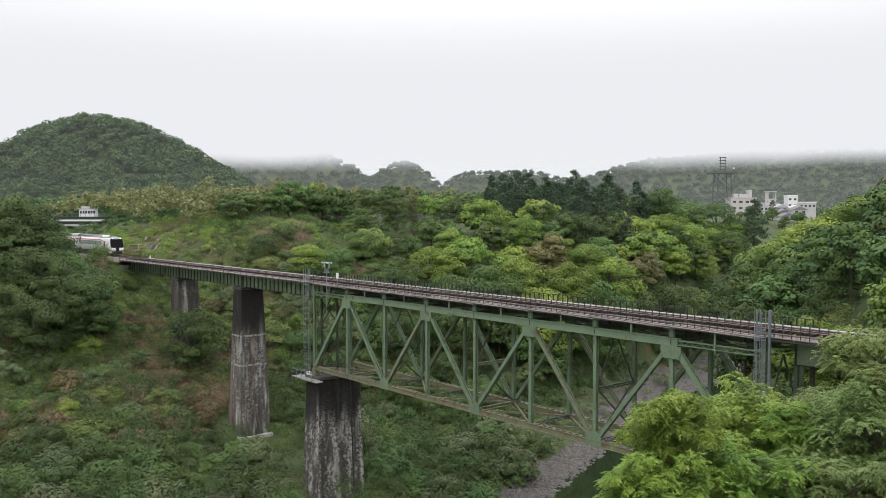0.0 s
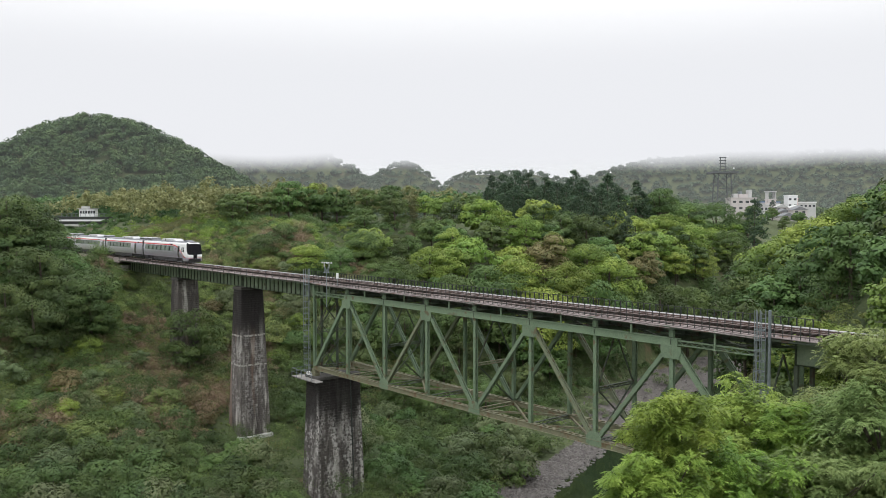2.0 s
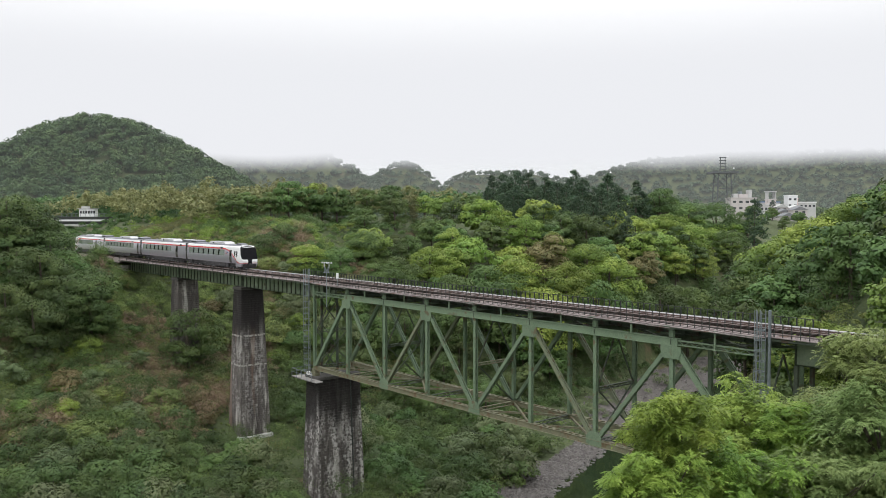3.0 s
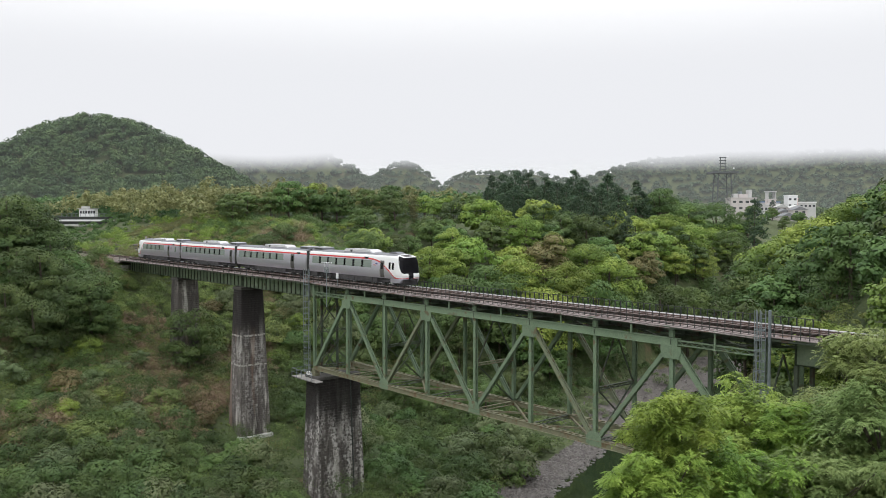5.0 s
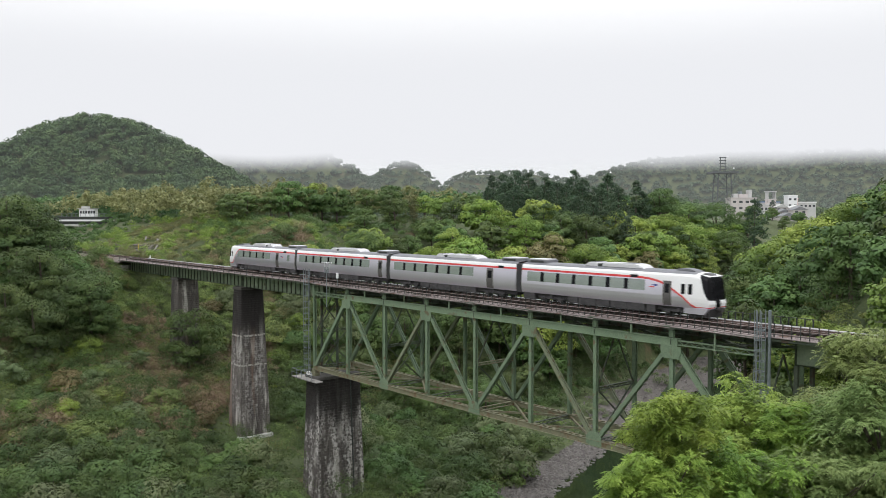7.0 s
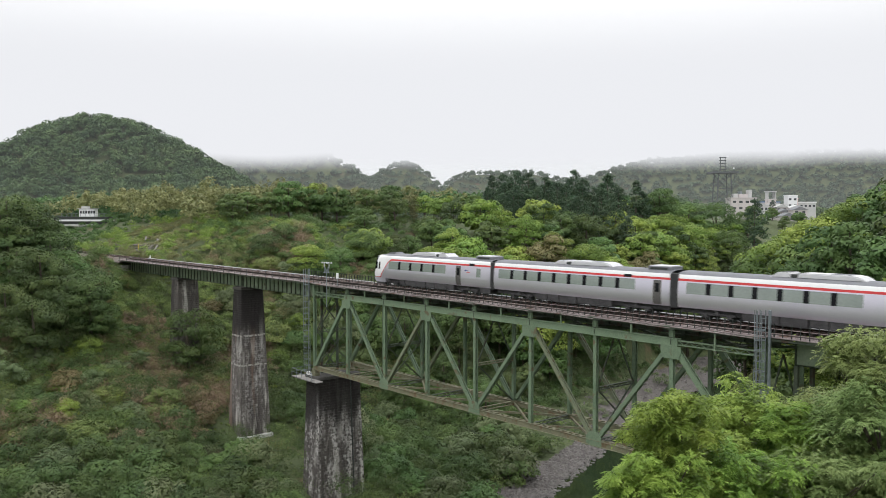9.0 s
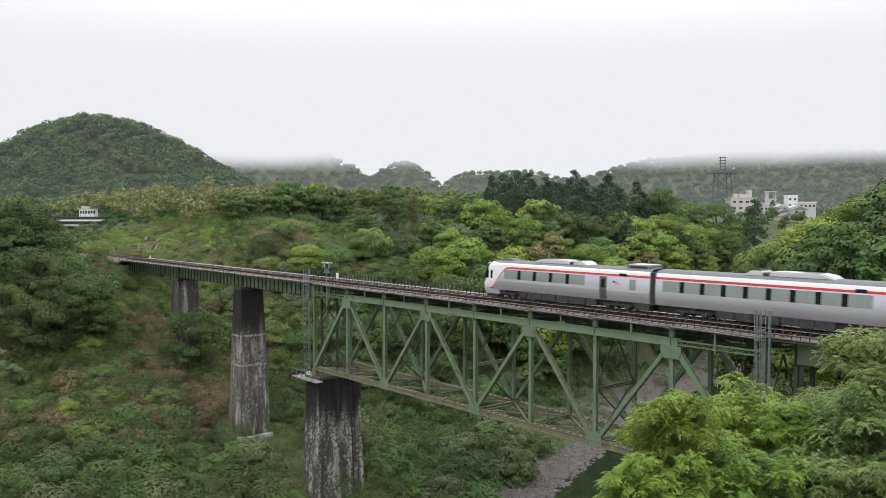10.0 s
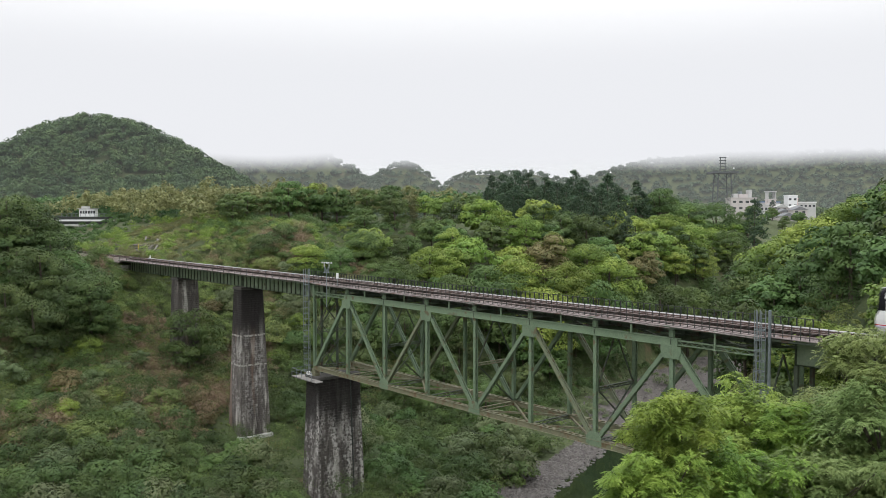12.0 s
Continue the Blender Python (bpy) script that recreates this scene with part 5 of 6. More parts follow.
# the eastern bank behind the bridge end
EAST_BANK = [
    ("light", 36.1, 59.1, 1.23, 1.0, 0), ("light", 32.2, 54.5, 1.41, 1.0, 0), ("light", 26.8, 57.3, 1.53, 1.0, 0), ("mid", 25.0, 55.2, 1.61, 1.0, 0),
    ("dark", 24.7, 51.8, 1.5, 1.0, 0), ("light", 39.2, 47.2, 0.95, 1.0, 0.4), ("mid", 34.7, 44.9, 0.95, 1.0, 1.2), ("dark", 32.3, 43.7, 0.95, 1.0, 2.6),
    ("mid", 44.9, 43.1, 0.95, 1.0, 3.5), ("dark", 43.0, 36.1, 0.95, 1.0, 4.3), ("light", 47.1, 22.4, 1.12, 1.0, 0), ("light", 51.5, 19.8, 0.95, 1.0, 0.5),
    ("mid", 38.2, 35.2, 0.95, 1.0, 5.0), ("dark", 31.0, 42.1, 0.95, 1.0, 2.4),
]
for grove in (WEST_WALL, BACKDROP, BACKDROP_MORE, RIDGE, RIDGE_MORE, FAR_BEND, FAR_BEND_MORE, EAST_BANK):
    for kind, x, y, size, tall, sink in grove:
        plant(kind, x, y, size, tall, sink, True)

# the woods between them
def cedar_land(x, y):
    return -114 < x < -52 and 100 < y < 172 and side(x, y) > 46 and view_angle(x, y) > 3.0 and away(x, y) > 240


wood(-140, 0, 14, 62, 8.0, ["mid", "mid", "dark", "dark", "mid"], 1.0, lambda x, y: 20 < side(x, y) < 62 and y > 34 + 0.1 * x, 1, True)
wood(-140, 0, 62, 200, 8.4, ["light", "light", "mid", "light", "mid", "dark"], 1.0, lambda x, y: 22 < side(x, y) < 62 and not cedar_land(x, y), 7)
wood(-190, -20, 44, 240, 12.5, ["mid", "light", "dark", "light", "bamboo", "mid"], 0.95, lambda x, y: 62 <= side(x, y) < 110 and y > 46 and x > -125 and not cedar_land(x, y), 2)
wood(-116, -50, 100, 172, 6.6, ["cedar"], 0.98, cedar_land, 8)
wood(20, 85, 12, 100, 7.5, ["mid", "light", "mid", "dark"], 0.95, lambda x, y: -60 < side(x, y) < -24 and y > 14, 3)
wood(-125, -52, -60, -8, 9.0, ["mid", "dark", "mid", "dark"], 0.95, lambda x, y: 84 < side(x, y) < 130, 4)
wood(-150, -96, 28, 70, 7.0, ["bamboo", "bamboo", "mid"], 0.85, lambda x, y: y > 34 - 0.12 * (x + 110), 5)


def scrub(name, label, material, seed, count, x0, x1, y0, y1, keep, r0, r1, per, leaf, flat=0.8, aspect=0.6, category="undergrowth", lumps=6, rise_k=0.85):
    """Low growth over the ground, as one mass."""
    rng = np.random.default_rng(seed)
    x, y = rng.uniform(x0, x1, count), rng.uniform(y0, y1, count)
    ok = keep(x, y, rng) & (np.abs(view_angle(x, y)) < 31)
    x, y = x[ok], y[ok]
    big = r0 + (r1 - r0) * rng.random(len(x)) ** 2.2
    turn, out = rng.uniform(0, 2 * np.pi, (len(x), lumps)), rng.uniform(0.1, 0.75, (len(x), lumps)) * big[:, None]
    r = (big[:, None] * rng.uniform(0.35, 0.6, (len(x), lumps))).ravel()
    cx, cy = (x[:, None] + np.cos(turn) * out).ravel(), (y[:, None] + np.sin(turn) * out).ravel()
    rise = (big[:, None] * rise_k * (1 - 0.9 * (out / big[:, None]) ** 2)).ravel()
    c = np.stack([cx, cy, ground_z(cx, cy) + rise], -1)
    v, f = clump_leaves(rng, c, r, per * 2.5, leaf * 0.52, flat, aspect, 0.24)
    return tagged(array_mesh(name, v, f, material), label, category, kind="stuff")


def patch(x, y, f, seed):
    return np.sin(x * f + seed) * np.cos(y * f * 1.3 + 2 * seed) + 0.6 * np.sin((x + y) * f * 2.3 + seed * 3)


def on_west(x, y):
    s = shore(y) - x
    return (s > np.where((y > 14) & (y < 53), 5.6, 3) + 2 * np.sin(y * 0.4)) & (s < 112) & ~((np.abs(y - YC) < 4.5) & (x < -79)) & (np.hypot(x + 30.5, y - 1.0) > 5.0) & (np.hypot(x + 6.5, y) > 4)


def bush_kind(seed, material, label, rx=2.3, height=3.0):
    """A rounded bush of leafy clumps on short stems."""
    rng = np.random.default_rng(seed)
    t = thing("bush", label, "bush", "valley bushes")
    cs, rs = lobe_centres(rng, 11, rx, height * 0.62, height * 0.38, -0.15)
    for k in range(3):
        part("stem", pipe(B(), (rng.uniform(-0.2, 0.2), rng.uniform(-0.2, 0.2), -0.5), Vector(cs[k * 3]), 0.06, 0.03, 5), BARK, t)
    v, f = lobed_crown(rng, cs, rs * 1.1, 310, 0.175, 0.8, 0.8, 0.28, 8)
    array_mesh("foliage", v, f, material, t)
    return t


KINDS["low_bush"] = [bush_kind(72, LEAF_MID, "dense mid-green bush low in the valley"), bush_kind(74, LEAF_DARK, "dark green rounded bush low in the valley"), bush_kind(71, LEAF_MID, "dense mid-green bush low in the valley", 2.6, 2.7),
                     bush_kind(79, LEAF_DARK, "dark green rounded bush low in the valley", 2.5, 3.3), bush_kind(75, LEAF_GREY, "pale grey-green bush on the valley side")]
KINDS["high_bush"] = [bush_kind(73, LEAF_BUSH, "rounded green bush on the valley side", 2.6, 2.8), bush_kind(77, LEAF_BUSH, "rounded green bush on the valley side", 2.4, 3.2), bush_kind(78, LEAF_LIGHT, "fresh light green bush on the valley side"),
                      bush_kind(80, LEAF_GREY, "pale grey-green bush on the valley side"), bush_kind(76, LEAF_RED, "olive-brown bush on the valley side"), bush_kind(81, LEAF_MID, "dense mid-green bush on the valley side", 2.2, 2.6)]


def bush_land(x, y):
    return bool(on_west(x, y)) and side(x, y) < 84 and abs(float(view_angle(x, y))) < 30 and not (-3 < y < 9)


wood(-72, 8, -46, 40, 4.7, ["low_bush"], 1.35, lambda x, y: bush_land(x, y) and side(x, y) < 55 + 3 * math.sin(y * 0.4), 9)
wood(-72, 8, -46, 40, 4.6, ["high_bush"], 1.15, lambda x, y: bush_land(x, y) and side(x, y) >= 55 + 3 * math.sin(y * 0.4) and math.hypot((x + 50) * 0.8, y + 3) > 4.5, 10)

WEST = (-90, 12, -58, 58)
scrub("green_bushes", "mixed green bushes covering the valley side", LEAF_BUSH, 101, 900, *WEST, lambda x, y, r: on_west(x, y), 1.1, 3.2, 26, 0.31, rise_k=0.7)
scrub("pale_bushes", "silvery green low bushes on the valley side", LEAF_GREY, 102, 1000, *WEST, lambda x, y, r: on_west(x, y) & (shore(y) - x > 30) & (patch(x, y, 0.17, 2.2) > 0.15), 0.9, 2.4, 22, 0.30)
scrub("dry_grass", "brown dry grass tufts among the bushes", LEAF_DRY, 103, 2800, -85, -30, -50, 45, lambda x, y, r: on_west(x, y) & (shore(y) - x > 48) & ((patch(x, y, 0.11, 4.0) > 0.25) | (np.hypot((x + 50) * 0.8, y + 3) < 13)), 1.0, 2.6, 13, 0.85, 1.2, 0.17, rise_k=1.0)
scrub("olive_bushes", "olive-brown scrub among the bushes", LEAF_RED, 109, 600, -80, -20, -50, 40, lambda x, y, r: on_west(x, y) & (patch(x, y, 0.14, 7.0) > 0.3), 1.0, 2.5, 20, 0.34, rise_k=1.0)
scrub("bright_bushes", "bright fresh green shrubs on the valley side", LEAF_LIGHT, 104, 1700, *WEST, lambda x, y, r: on_west(x, y) & (shore(y) - x > 46) & ((patch(x, y, 0.2, 5.1) > 0.4) | (np.hypot(x + 46, y + 21) < 15)), 0.9, 2.6, 24, 0.31, rise_k=1.0)
scrub("dark_shrubs", "large rounded dark green shrubs low in the valley", LEAF_DARK, 105, 480, -60, 10, -55, 30, lambda x, y, r: on_west(x, y) & (shore(y) - x < 80), 1.8, 3.6, 34, 0.34, rise_k=1.5)
scrub("thicket", "dense green thicket along the foot of the trees", LEAF_MID, 110, 150, -88, -44, -42, -2, lambda x, y, r: (shore(y) - x > 70), 2.0, 4.0, 46, 0.40, rise_k=1.05)
scrub("shore_bushes", "grey-green bushes at the edge of the gravel", LEAF_GREY, 111, 640, -45, 6, 16, 130, lambda x, y, r: (shore(y) - x > 5) & (shore(y) - x < 26), 0.8, 2.0, 20, 0.36)
scrub("bank_thicket", "dark green thicket on the steep river bank", LEAF_DARK, 112, 1000, -75, -15, 48, 160, lambda x, y, r: (shore(y) - x > 15) & (shore(y) - x < 34), 1.4, 3.0, 26, 0.44, rise_k=1.0)
scrub("understory", "green understory below the slope trees", LEAF_MID, 113, 260, -112, -58, 26, 85, lambda x, y, r: shore(y) - x > 40, 1.2, 2.8, 24, 0.46, rise_k=1.0)
scrub("ground_weeds", "low weeds covering the ground between the bushes", LEAF_BUSH, 114, 6000, *WEST, lambda x, y, r: shore(y) - x > 6, 0.5, 1.0, 13, 0.42, 0.6, 0.5, lumps=1, rise_k=0.15)
scrub("pale_grass", "pale yellow-green tall grass in the open", LEAF_BAMBOO, 115, 620, -62, -26, -40, -8, lambda x, y, r: (patch(x, y, 0.2, 3) > -0.3) | (np.hypot(x + 39, y + 24) < 13), 1.0, 2.0, 20, 0.5, 1.1, 0.2)
scrub("girder_scrub", "green scrub on the slope under the girders", LEAF_BUSH, 117, 520, -86, -46, -12, 30, lambda x, y, r: on_west(x, y), 1.0, 2.6, 26, 0.36, rise_k=0.7)
scrub("slope_grass", "pale green and yellow grass on the slope behind the line", LEAF_BAMBOO, 106, 800, -140, -72, 6, 42, lambda x, y, r: (x < -84 + 0.4 * y) & (np.abs(y - YC) > 4.5), 0.8, 1.8, 14, 0.52, 0.9, 0.34)
scrub("slope_bushes", "mid-green bushes on the slope behind the line", LEAF_LIGHT, 107, 420, -150, -72, 7, 45, lambda x, y, r: (x < -84 + 0.4 * y) & (patch(x, y, 0.15, 2) > -0.2), 1.2, 2.8, 24, 0.44)
scrub("far_bushes", "green bushes round the road overpass", LEAF_MID, 116, 620, -260, -148, 8, 62, lambda x, y, r: np.abs(y - YC) > 6, 0.8, 1.7, 14, 0.6)
scrub("bank_bushes", "green bushes along the eastern bank", LEAF_BUSH, 108, 500, 10, 84, -44, 70, lambda x, y, r: (shore(y) - x < -19 - 8 * (y < 10)) & (away(x, y) > 24), 1.0, 2.4, 24, 0.38)


# ---- far woods, one mass each ----
def far_wood(name, label, material, seed, x0, x1, y0, y1, gap, keep, radius, rise, clumps, per, leaf, lift=0.14):
    """Crowns side by side on the ground, too many to count."""
    rng = np.random.default_rng(seed)
    X, Y = np.meshgrid(np.arange(x0, x1, gap), np.arange(y0, y1, gap))
    x, y = X.ravel() + rng.uniform(-0.45, 0.45, X.size) * gap, Y.ravel() + rng.uniform(-0.45, 0.45, X.size) * gap
    toward = np.stack([EYE[0] - x, EYE[1] - y], -1) / away(x, y)[:, None] * 14
    open_side = ground_z(x + toward[:, 0], y + toward[:, 1]) < ground_z(x, y) + 2.5
    ok = keep(x, y) & open_side
    x, y = x[ok], y[ok]
    n = len(x)
    r = radius * rng.uniform(0.65, 1.35, n)
    h = rise * rng.uniform(0.75, 1.25, n)
    d = ball(rng, n * clumps, -0.1)
    base = np.stack([x, y, ground_z(x, y) + h * lift], -1)
    c = np.repeat(base, clumps, 0) + d * np.repeat(np.stack([r, r, h * 0.42], -1), clumps, 0) * rng.uniform(0.5, 0.8, (n * clumps, 1))
    v, f = clump_leaves(rng, c, np.repeat(r, clumps) * 0.42 * rng.uniform(0.8, 1.2, n * clumps), per, leaf, 0.8, 0.75, 0.45)
    return tagged(array_mesh(name, v, f, material), label, "woods", kind="stuff")


def plateau(x, y):
    b, d = view_angle(x, y), away(x, y)
    town = (b > 17.5) & (b < 26) & (d > 330)
    return (np.abs(b) < 31) & (d < 470) & (d > 215) & (shore(y) - x > 95) & ~town & ~((np.abs(y - YC) < 7)) & ~((b < -21.4) & (d < 310))


far_wood("plateau_woods", "mixed green woods on the plateau", LEAF_FAR, 201, -420, -60, 10, 420, 9.5, lambda x, y: plateau(x, y) & (patch(x, y, 0.05, 1) > -0.7) & ~((view_angle(x, y) < -3) & (away(x, y) < 345)), 4.6, 12, 14, 26, 0.8, 0.36)
far_wood("bamboo_grove", "yellow-green bamboo grove on the plateau", LEAF_BAMBOO, 202, -330, -110, 22, 260, 7.4, lambda x, y: plateau(x, y) & (view_angle(x, y) < 1.5) & (away(x, y) < 345) & (y > 26), 3.2, 13, 14, 26, 0.62, 0.36)
far_wood("hill_forest", "dense green forest covering the rounded hill", LEAF_FAR, 203, -680, -330, -180, 270, 5.6, lambda x, y: (away(x, y) > 430) & (view_angle(x, y) < -8) & (view_angle(x, y) > -32) & (away(x, y) < 615), 4.8, 13, 12, 30, 0.95)
far_wood("distant_forest", "hazy green forest on the distant ridges", LEAF_CEDAR, 204, -900, 160, 230, 1300, 8.6, lambda x, y: (away(x, y) > 740) & (away(x, y) < 1240) & (np.abs(view_angle(x, y)) < 31) & (ground_z(x, y) > 8), 4.8, 11, 8, 16, 1.6)
far_wood("valley_forest", "green forest in the valley before the ridges", LEAF_FAR, 205, -640, 60, 120, 640, 12, lambda x, y: (away(x, y) > 465) & (away(x, y) < 645) & (view_angle(x, y) > -17) & (np.abs(view_angle(x, y)) < 31) & ~((view_angle(x, y) > 17.5) & (away(x, y) < 560)), 5.8, 12, 10, 22, 1.25)

# ---- low cloud hanging over the ridges, and distance haze, as glowing veils ----
def veil_sheet(distance, z_low, z_full, z_fade, z_top, seed, strength):
    """A curved glowing veil of cloud and haze: clear below, thick in the middle, thinning into the sky above."""
    a = np.radians(140.1 - np.arange(-60, 61, 2.0))
    zs = np.array([0.0, z_low, z_full, z_fade, z_top])
    A, Z = np.meshgrid(a, zs)
    v = np.stack([EYE[0] + np.cos(A) * distance, EYE[1] + np.sin(A) * distance, Z], -1).reshape(-1, 3)
    n = len(a)
    i_, j_ = np.meshgrid(np.arange(n - 1), np.arange(len(zs) - 1))
    q = (j_ * n + i_).ravel()
    m = bpy.data.materials.new("glowing_cloud_haze")
    m.use_nodes = True
    nn, ll = m.node_tree.nodes, m.node_tree.links
    nn.clear()
    tc = nn.new("ShaderNodeTexCoord")
    sp = nn.new("ShaderNodeSeparateXYZ")
    ll.new(tc.outputs["Object"], sp.inputs[0])
    mp = nn.new("ShaderNodeMapping")
    mp.inputs["Location"].default_value = (seed, 0, 0)
    mp.inputs["Scale"].default_value = (0.006, 0.006, 0.016)
    ll.new(tc.outputs["Object"], mp.inputs[0])
    nz = nn.new("ShaderNodeTexNoise")
    nz.inputs["Scale"].default_value, nz.inputs["Detail"].default_value = 1.0, 5
    ll.new(mp.outputs[0], nz.inputs["Vector"])
    off = nn.new("ShaderNodeMath")
    off.operation = "MULTIPLY_ADD"
    off.inputs[1].default_value, off.inputs[2].default_value = 14.0, -7.0
    ll.new(nz.outputs["Fac"], off.inputs[0])
    hz = nn.new("ShaderNodeMath")
    ll.new(sp.outputs["Z"], hz.inputs[0])
    ll.new(off.outputs[0], hz.inputs[1])
    up = nn.new("ShaderNodeMapRange")
    up.interpolation_type = "SMOOTHSTEP"
    up.inputs["From Min"].default_value, up.inputs["From Max"].default_value = z_low, z_full
    ll.new(hz.outputs[0], up.inputs["Value"])
    down = nn.new("ShaderNodeMapRange")
    down.interpolation_type = "SMOOTHSTEP"
    down.inputs["From Min"].default_value, down.inputs["From Max"].default_value = z_top, z_fade
    ll.new(sp.outputs["Z"], down.inputs["Value"])
    fac = nn.new("ShaderNodeMath")
    fac.operation = "MULTIPLY"
    ll.new(up.outputs[0], fac.inputs[0])
    ll.new(down.outputs[0], fac.inputs[1])
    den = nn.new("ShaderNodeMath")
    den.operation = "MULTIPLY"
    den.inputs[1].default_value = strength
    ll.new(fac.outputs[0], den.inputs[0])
    # emission stands in for daylight scattered by the cloud and haze
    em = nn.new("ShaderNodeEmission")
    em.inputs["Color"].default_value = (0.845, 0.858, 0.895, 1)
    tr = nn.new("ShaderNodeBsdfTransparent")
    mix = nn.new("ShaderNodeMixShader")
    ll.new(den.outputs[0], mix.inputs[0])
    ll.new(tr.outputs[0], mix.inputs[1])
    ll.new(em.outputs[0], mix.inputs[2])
    ll.new(mix.outputs[0], nn.new("ShaderNodeOutputMaterial").inputs[0])
    ob = array_mesh("backdrop", v, np.stack([q, q + 1, q + 1 + n, q + n], -1), m)
    ob.visible_shadow = False
    return tagged(ob, "pale glowing veil of low cloud and haze over the wooded ridges", "cloud", kind="structure")


veil_sheet(692, 46, 63, 110, 195, 3.0, 1.0)
veil_sheet(1060, 66, 92, 160, 270, 11.0, 1.0)
# two faint glowing veils that put distance haze over ridges and hill
veil_sheet(668, -20, 10, 60, 110, 25.0, 0.07)
veil_sheet(424, -20, 10, 60, 110, 31.0, 0.05)


# ---- foreground trees at the lookout's foot ----
def sprays(rng, centres, radii, per, length, leaflet, pairs=6, slim=0.15):
    """Compound leaves hanging outwards from the clumps: leaflets in pairs along drooping stalks."""
    n = len(centres) * per
    d = ball(rng, n, -0.25)
    base = np.repeat(centres, per, 0)[:len(d)] + d * np.repeat(radii, per)[:len(d), None] * rng.uniform(0.5, 1.0, (len(d), 1)) * np.array([1, 1, 0.75])
    go = d * np.array([1, 1, 0.4]) + rng.normal(size=d.shape) * 0.35
    go /= np.linalg.norm(go, axis=1, keepdims=True)
    size = length * rng.uniform(0.7, 1.25, (len(d), 1))
    across = np.cross(go, np.array([0, 0, 1.0]))
    across /= np.linalg.norm(across, axis=1, keepdims=True) + 1e-9
    blades = []
    for k in range(pairs):
        u = (k + 0.6) / pairs
        p = base + go * size * u + np.array([0, 0, -0.62]) * size * u * u
        for s in (-1, 1):
            way = go * 0.6 + across * s * 0.7 + np.array([0, 0, -0.42]) + rng.normal(size=d.shape) * 0.14
            way /= np.linalg.norm(way, axis=1, keepdims=True)
            l = leaflet * rng.uniform(0.75, 1.2, (len(d), 1)) * (1.1 - 0.45 * abs(u - 0.5))
            wid = np.cross(way, np.array([0, 0, 1.0]) + rng.normal(size=d.shape) * 0.35)
            wid /= np.linalg.norm(wid, axis=1, keepdims=True) + 1e-9
            m = p + way * l * 0.45
            blades.append(np.stack([p + way * l, m - way * l * 0.3 + wid * l * slim, m - way * l * 0.3 - wid * l * slim], 1))
    v = np.concatenate(blades, 0).reshape(-1, 3)
    return v, np.arange(len(v)).reshape(-1, 3)


def near_tree(name, label, seed, x, y, z, rx, rz, material, clumps, per, length, leaflet, low=-0.6, bare=0, pairs=6):
    rng = np.random.default_rng(seed)
    t = thing(name, label, "tree", "foreground trees")
    cs = crown_clumps(rng, clumps, rx, rz, 0.0, low, 0.6)
    shoot = rng.random(len(cs)) < 0.22
    cs[shoot] *= rng.uniform(1.05, 1.34, (shoot.sum(), 1))
    cs = cs + np.array([x, y, z])
    foot_z = float(ground_z(x, y)) - 0.3
    b = B()
    pipe(b, (x, y, foot_z), (x + 0.2, y + 0.1, z - rz * 0.3), 0.2, 0.12, 8)
    part("trunk", b, BARK, t)
    for k in range(12):
        b = B()
        c = Vector(cs[rng.integers(len(cs))])
        mid = Vector((x + 0.2, y + 0.1, z - rz * rng.uniform(0.3, 0.9))).lerp(c, 0.5) + Vector((0, 0, 0.3))
        pipe(b, (x + 0.1, y + 0.05, z - rz * rng.uniform(0.4, 0.9)), mid, 0.06, 0.04, 6)
        pipe(b, mid, c, 0.04, 0.015, 5)
        part("limb", b, BARK, t)
    for k in range(bare):
        b, p = B(), Vector(cs[rng.integers(len(cs))])
        for q in range(4):
            e = p + Vector(rng.normal(0, 0.28, 3)) + Vector((0.12, -0.22, 0.16))
            pipe(b, p, e, 0.022 - q * 0.004, 0.018 - q * 0.004, 5)
            pipe(b, e, e + Vector(rng.normal(0, 0.2, 3)), 0.01, 0.004, 4)
            p = e
        part("bare_twig", b, BARE, t, "grey leafless twig")
    v, f = sprays(rng, cs, rng.uniform(0.5, 1.35, len(cs)) * rx * 0.25, per, length, leaflet, pairs)
    array_mesh("crown", v, f, material, t)
    return t


near_tree("compound_leaf_tree", "bright green tree with feathery compound leaves", 301, 66.5, -28.3, 0.4, 1.70, 2.44, LEAF_NEAR, 62, 60, 0.4, 0.21, bare=0)
near_tree("compound_leaf_tree", "bright green tree with feathery compound leaves", 302, 65.5, -20.1, -1.1, 2.78, 2.58, LEAF_NEAR, 90, 64, 0.44, 0.22, bare=0)
near_tree("compound_leaf_tree", "bright green tree with feathery compound leaves", 303, 67.1, -30.8, -0.7, 1.64, 1.64, LEAF_NEAR, 56, 52, 0.38, 0.2, bare=0)
near_tree("compound_leaf_tree", "bright green tree with feathery compound leaves", 307, 67.3, -25.9, -1.5, 2.70, 1.91, LEAF_NEAR, 80, 56, 0.4, 0.21, bare=0)
near_tree("grey_green_tree", "grey-green narrow-leaved tree beside the bridge end", 304, 69.7, -18.0, 3.3, 2.15, 1.71, LEAF_NEAR_DARK, 64, 54, 0.36, 0.19, bare=0)
near_tree("grey_green_tree", "grey-green narrow-leaved tree beside the bridge end", 305, 66.2, -13.2, -2.2, 3.41, 3.18, LEAF_NEAR_DARK, 90, 56, 0.4, 0.2, bare=7)
near_tree("grey_green_tree", "grey-green narrow-leaved tree beside the bridge end", 306, 69.6, -23.1, -1.7, 2.47, 1.91, LEAF_NEAR_DARK, 72, 52, 0.38, 0.19, bare=0)
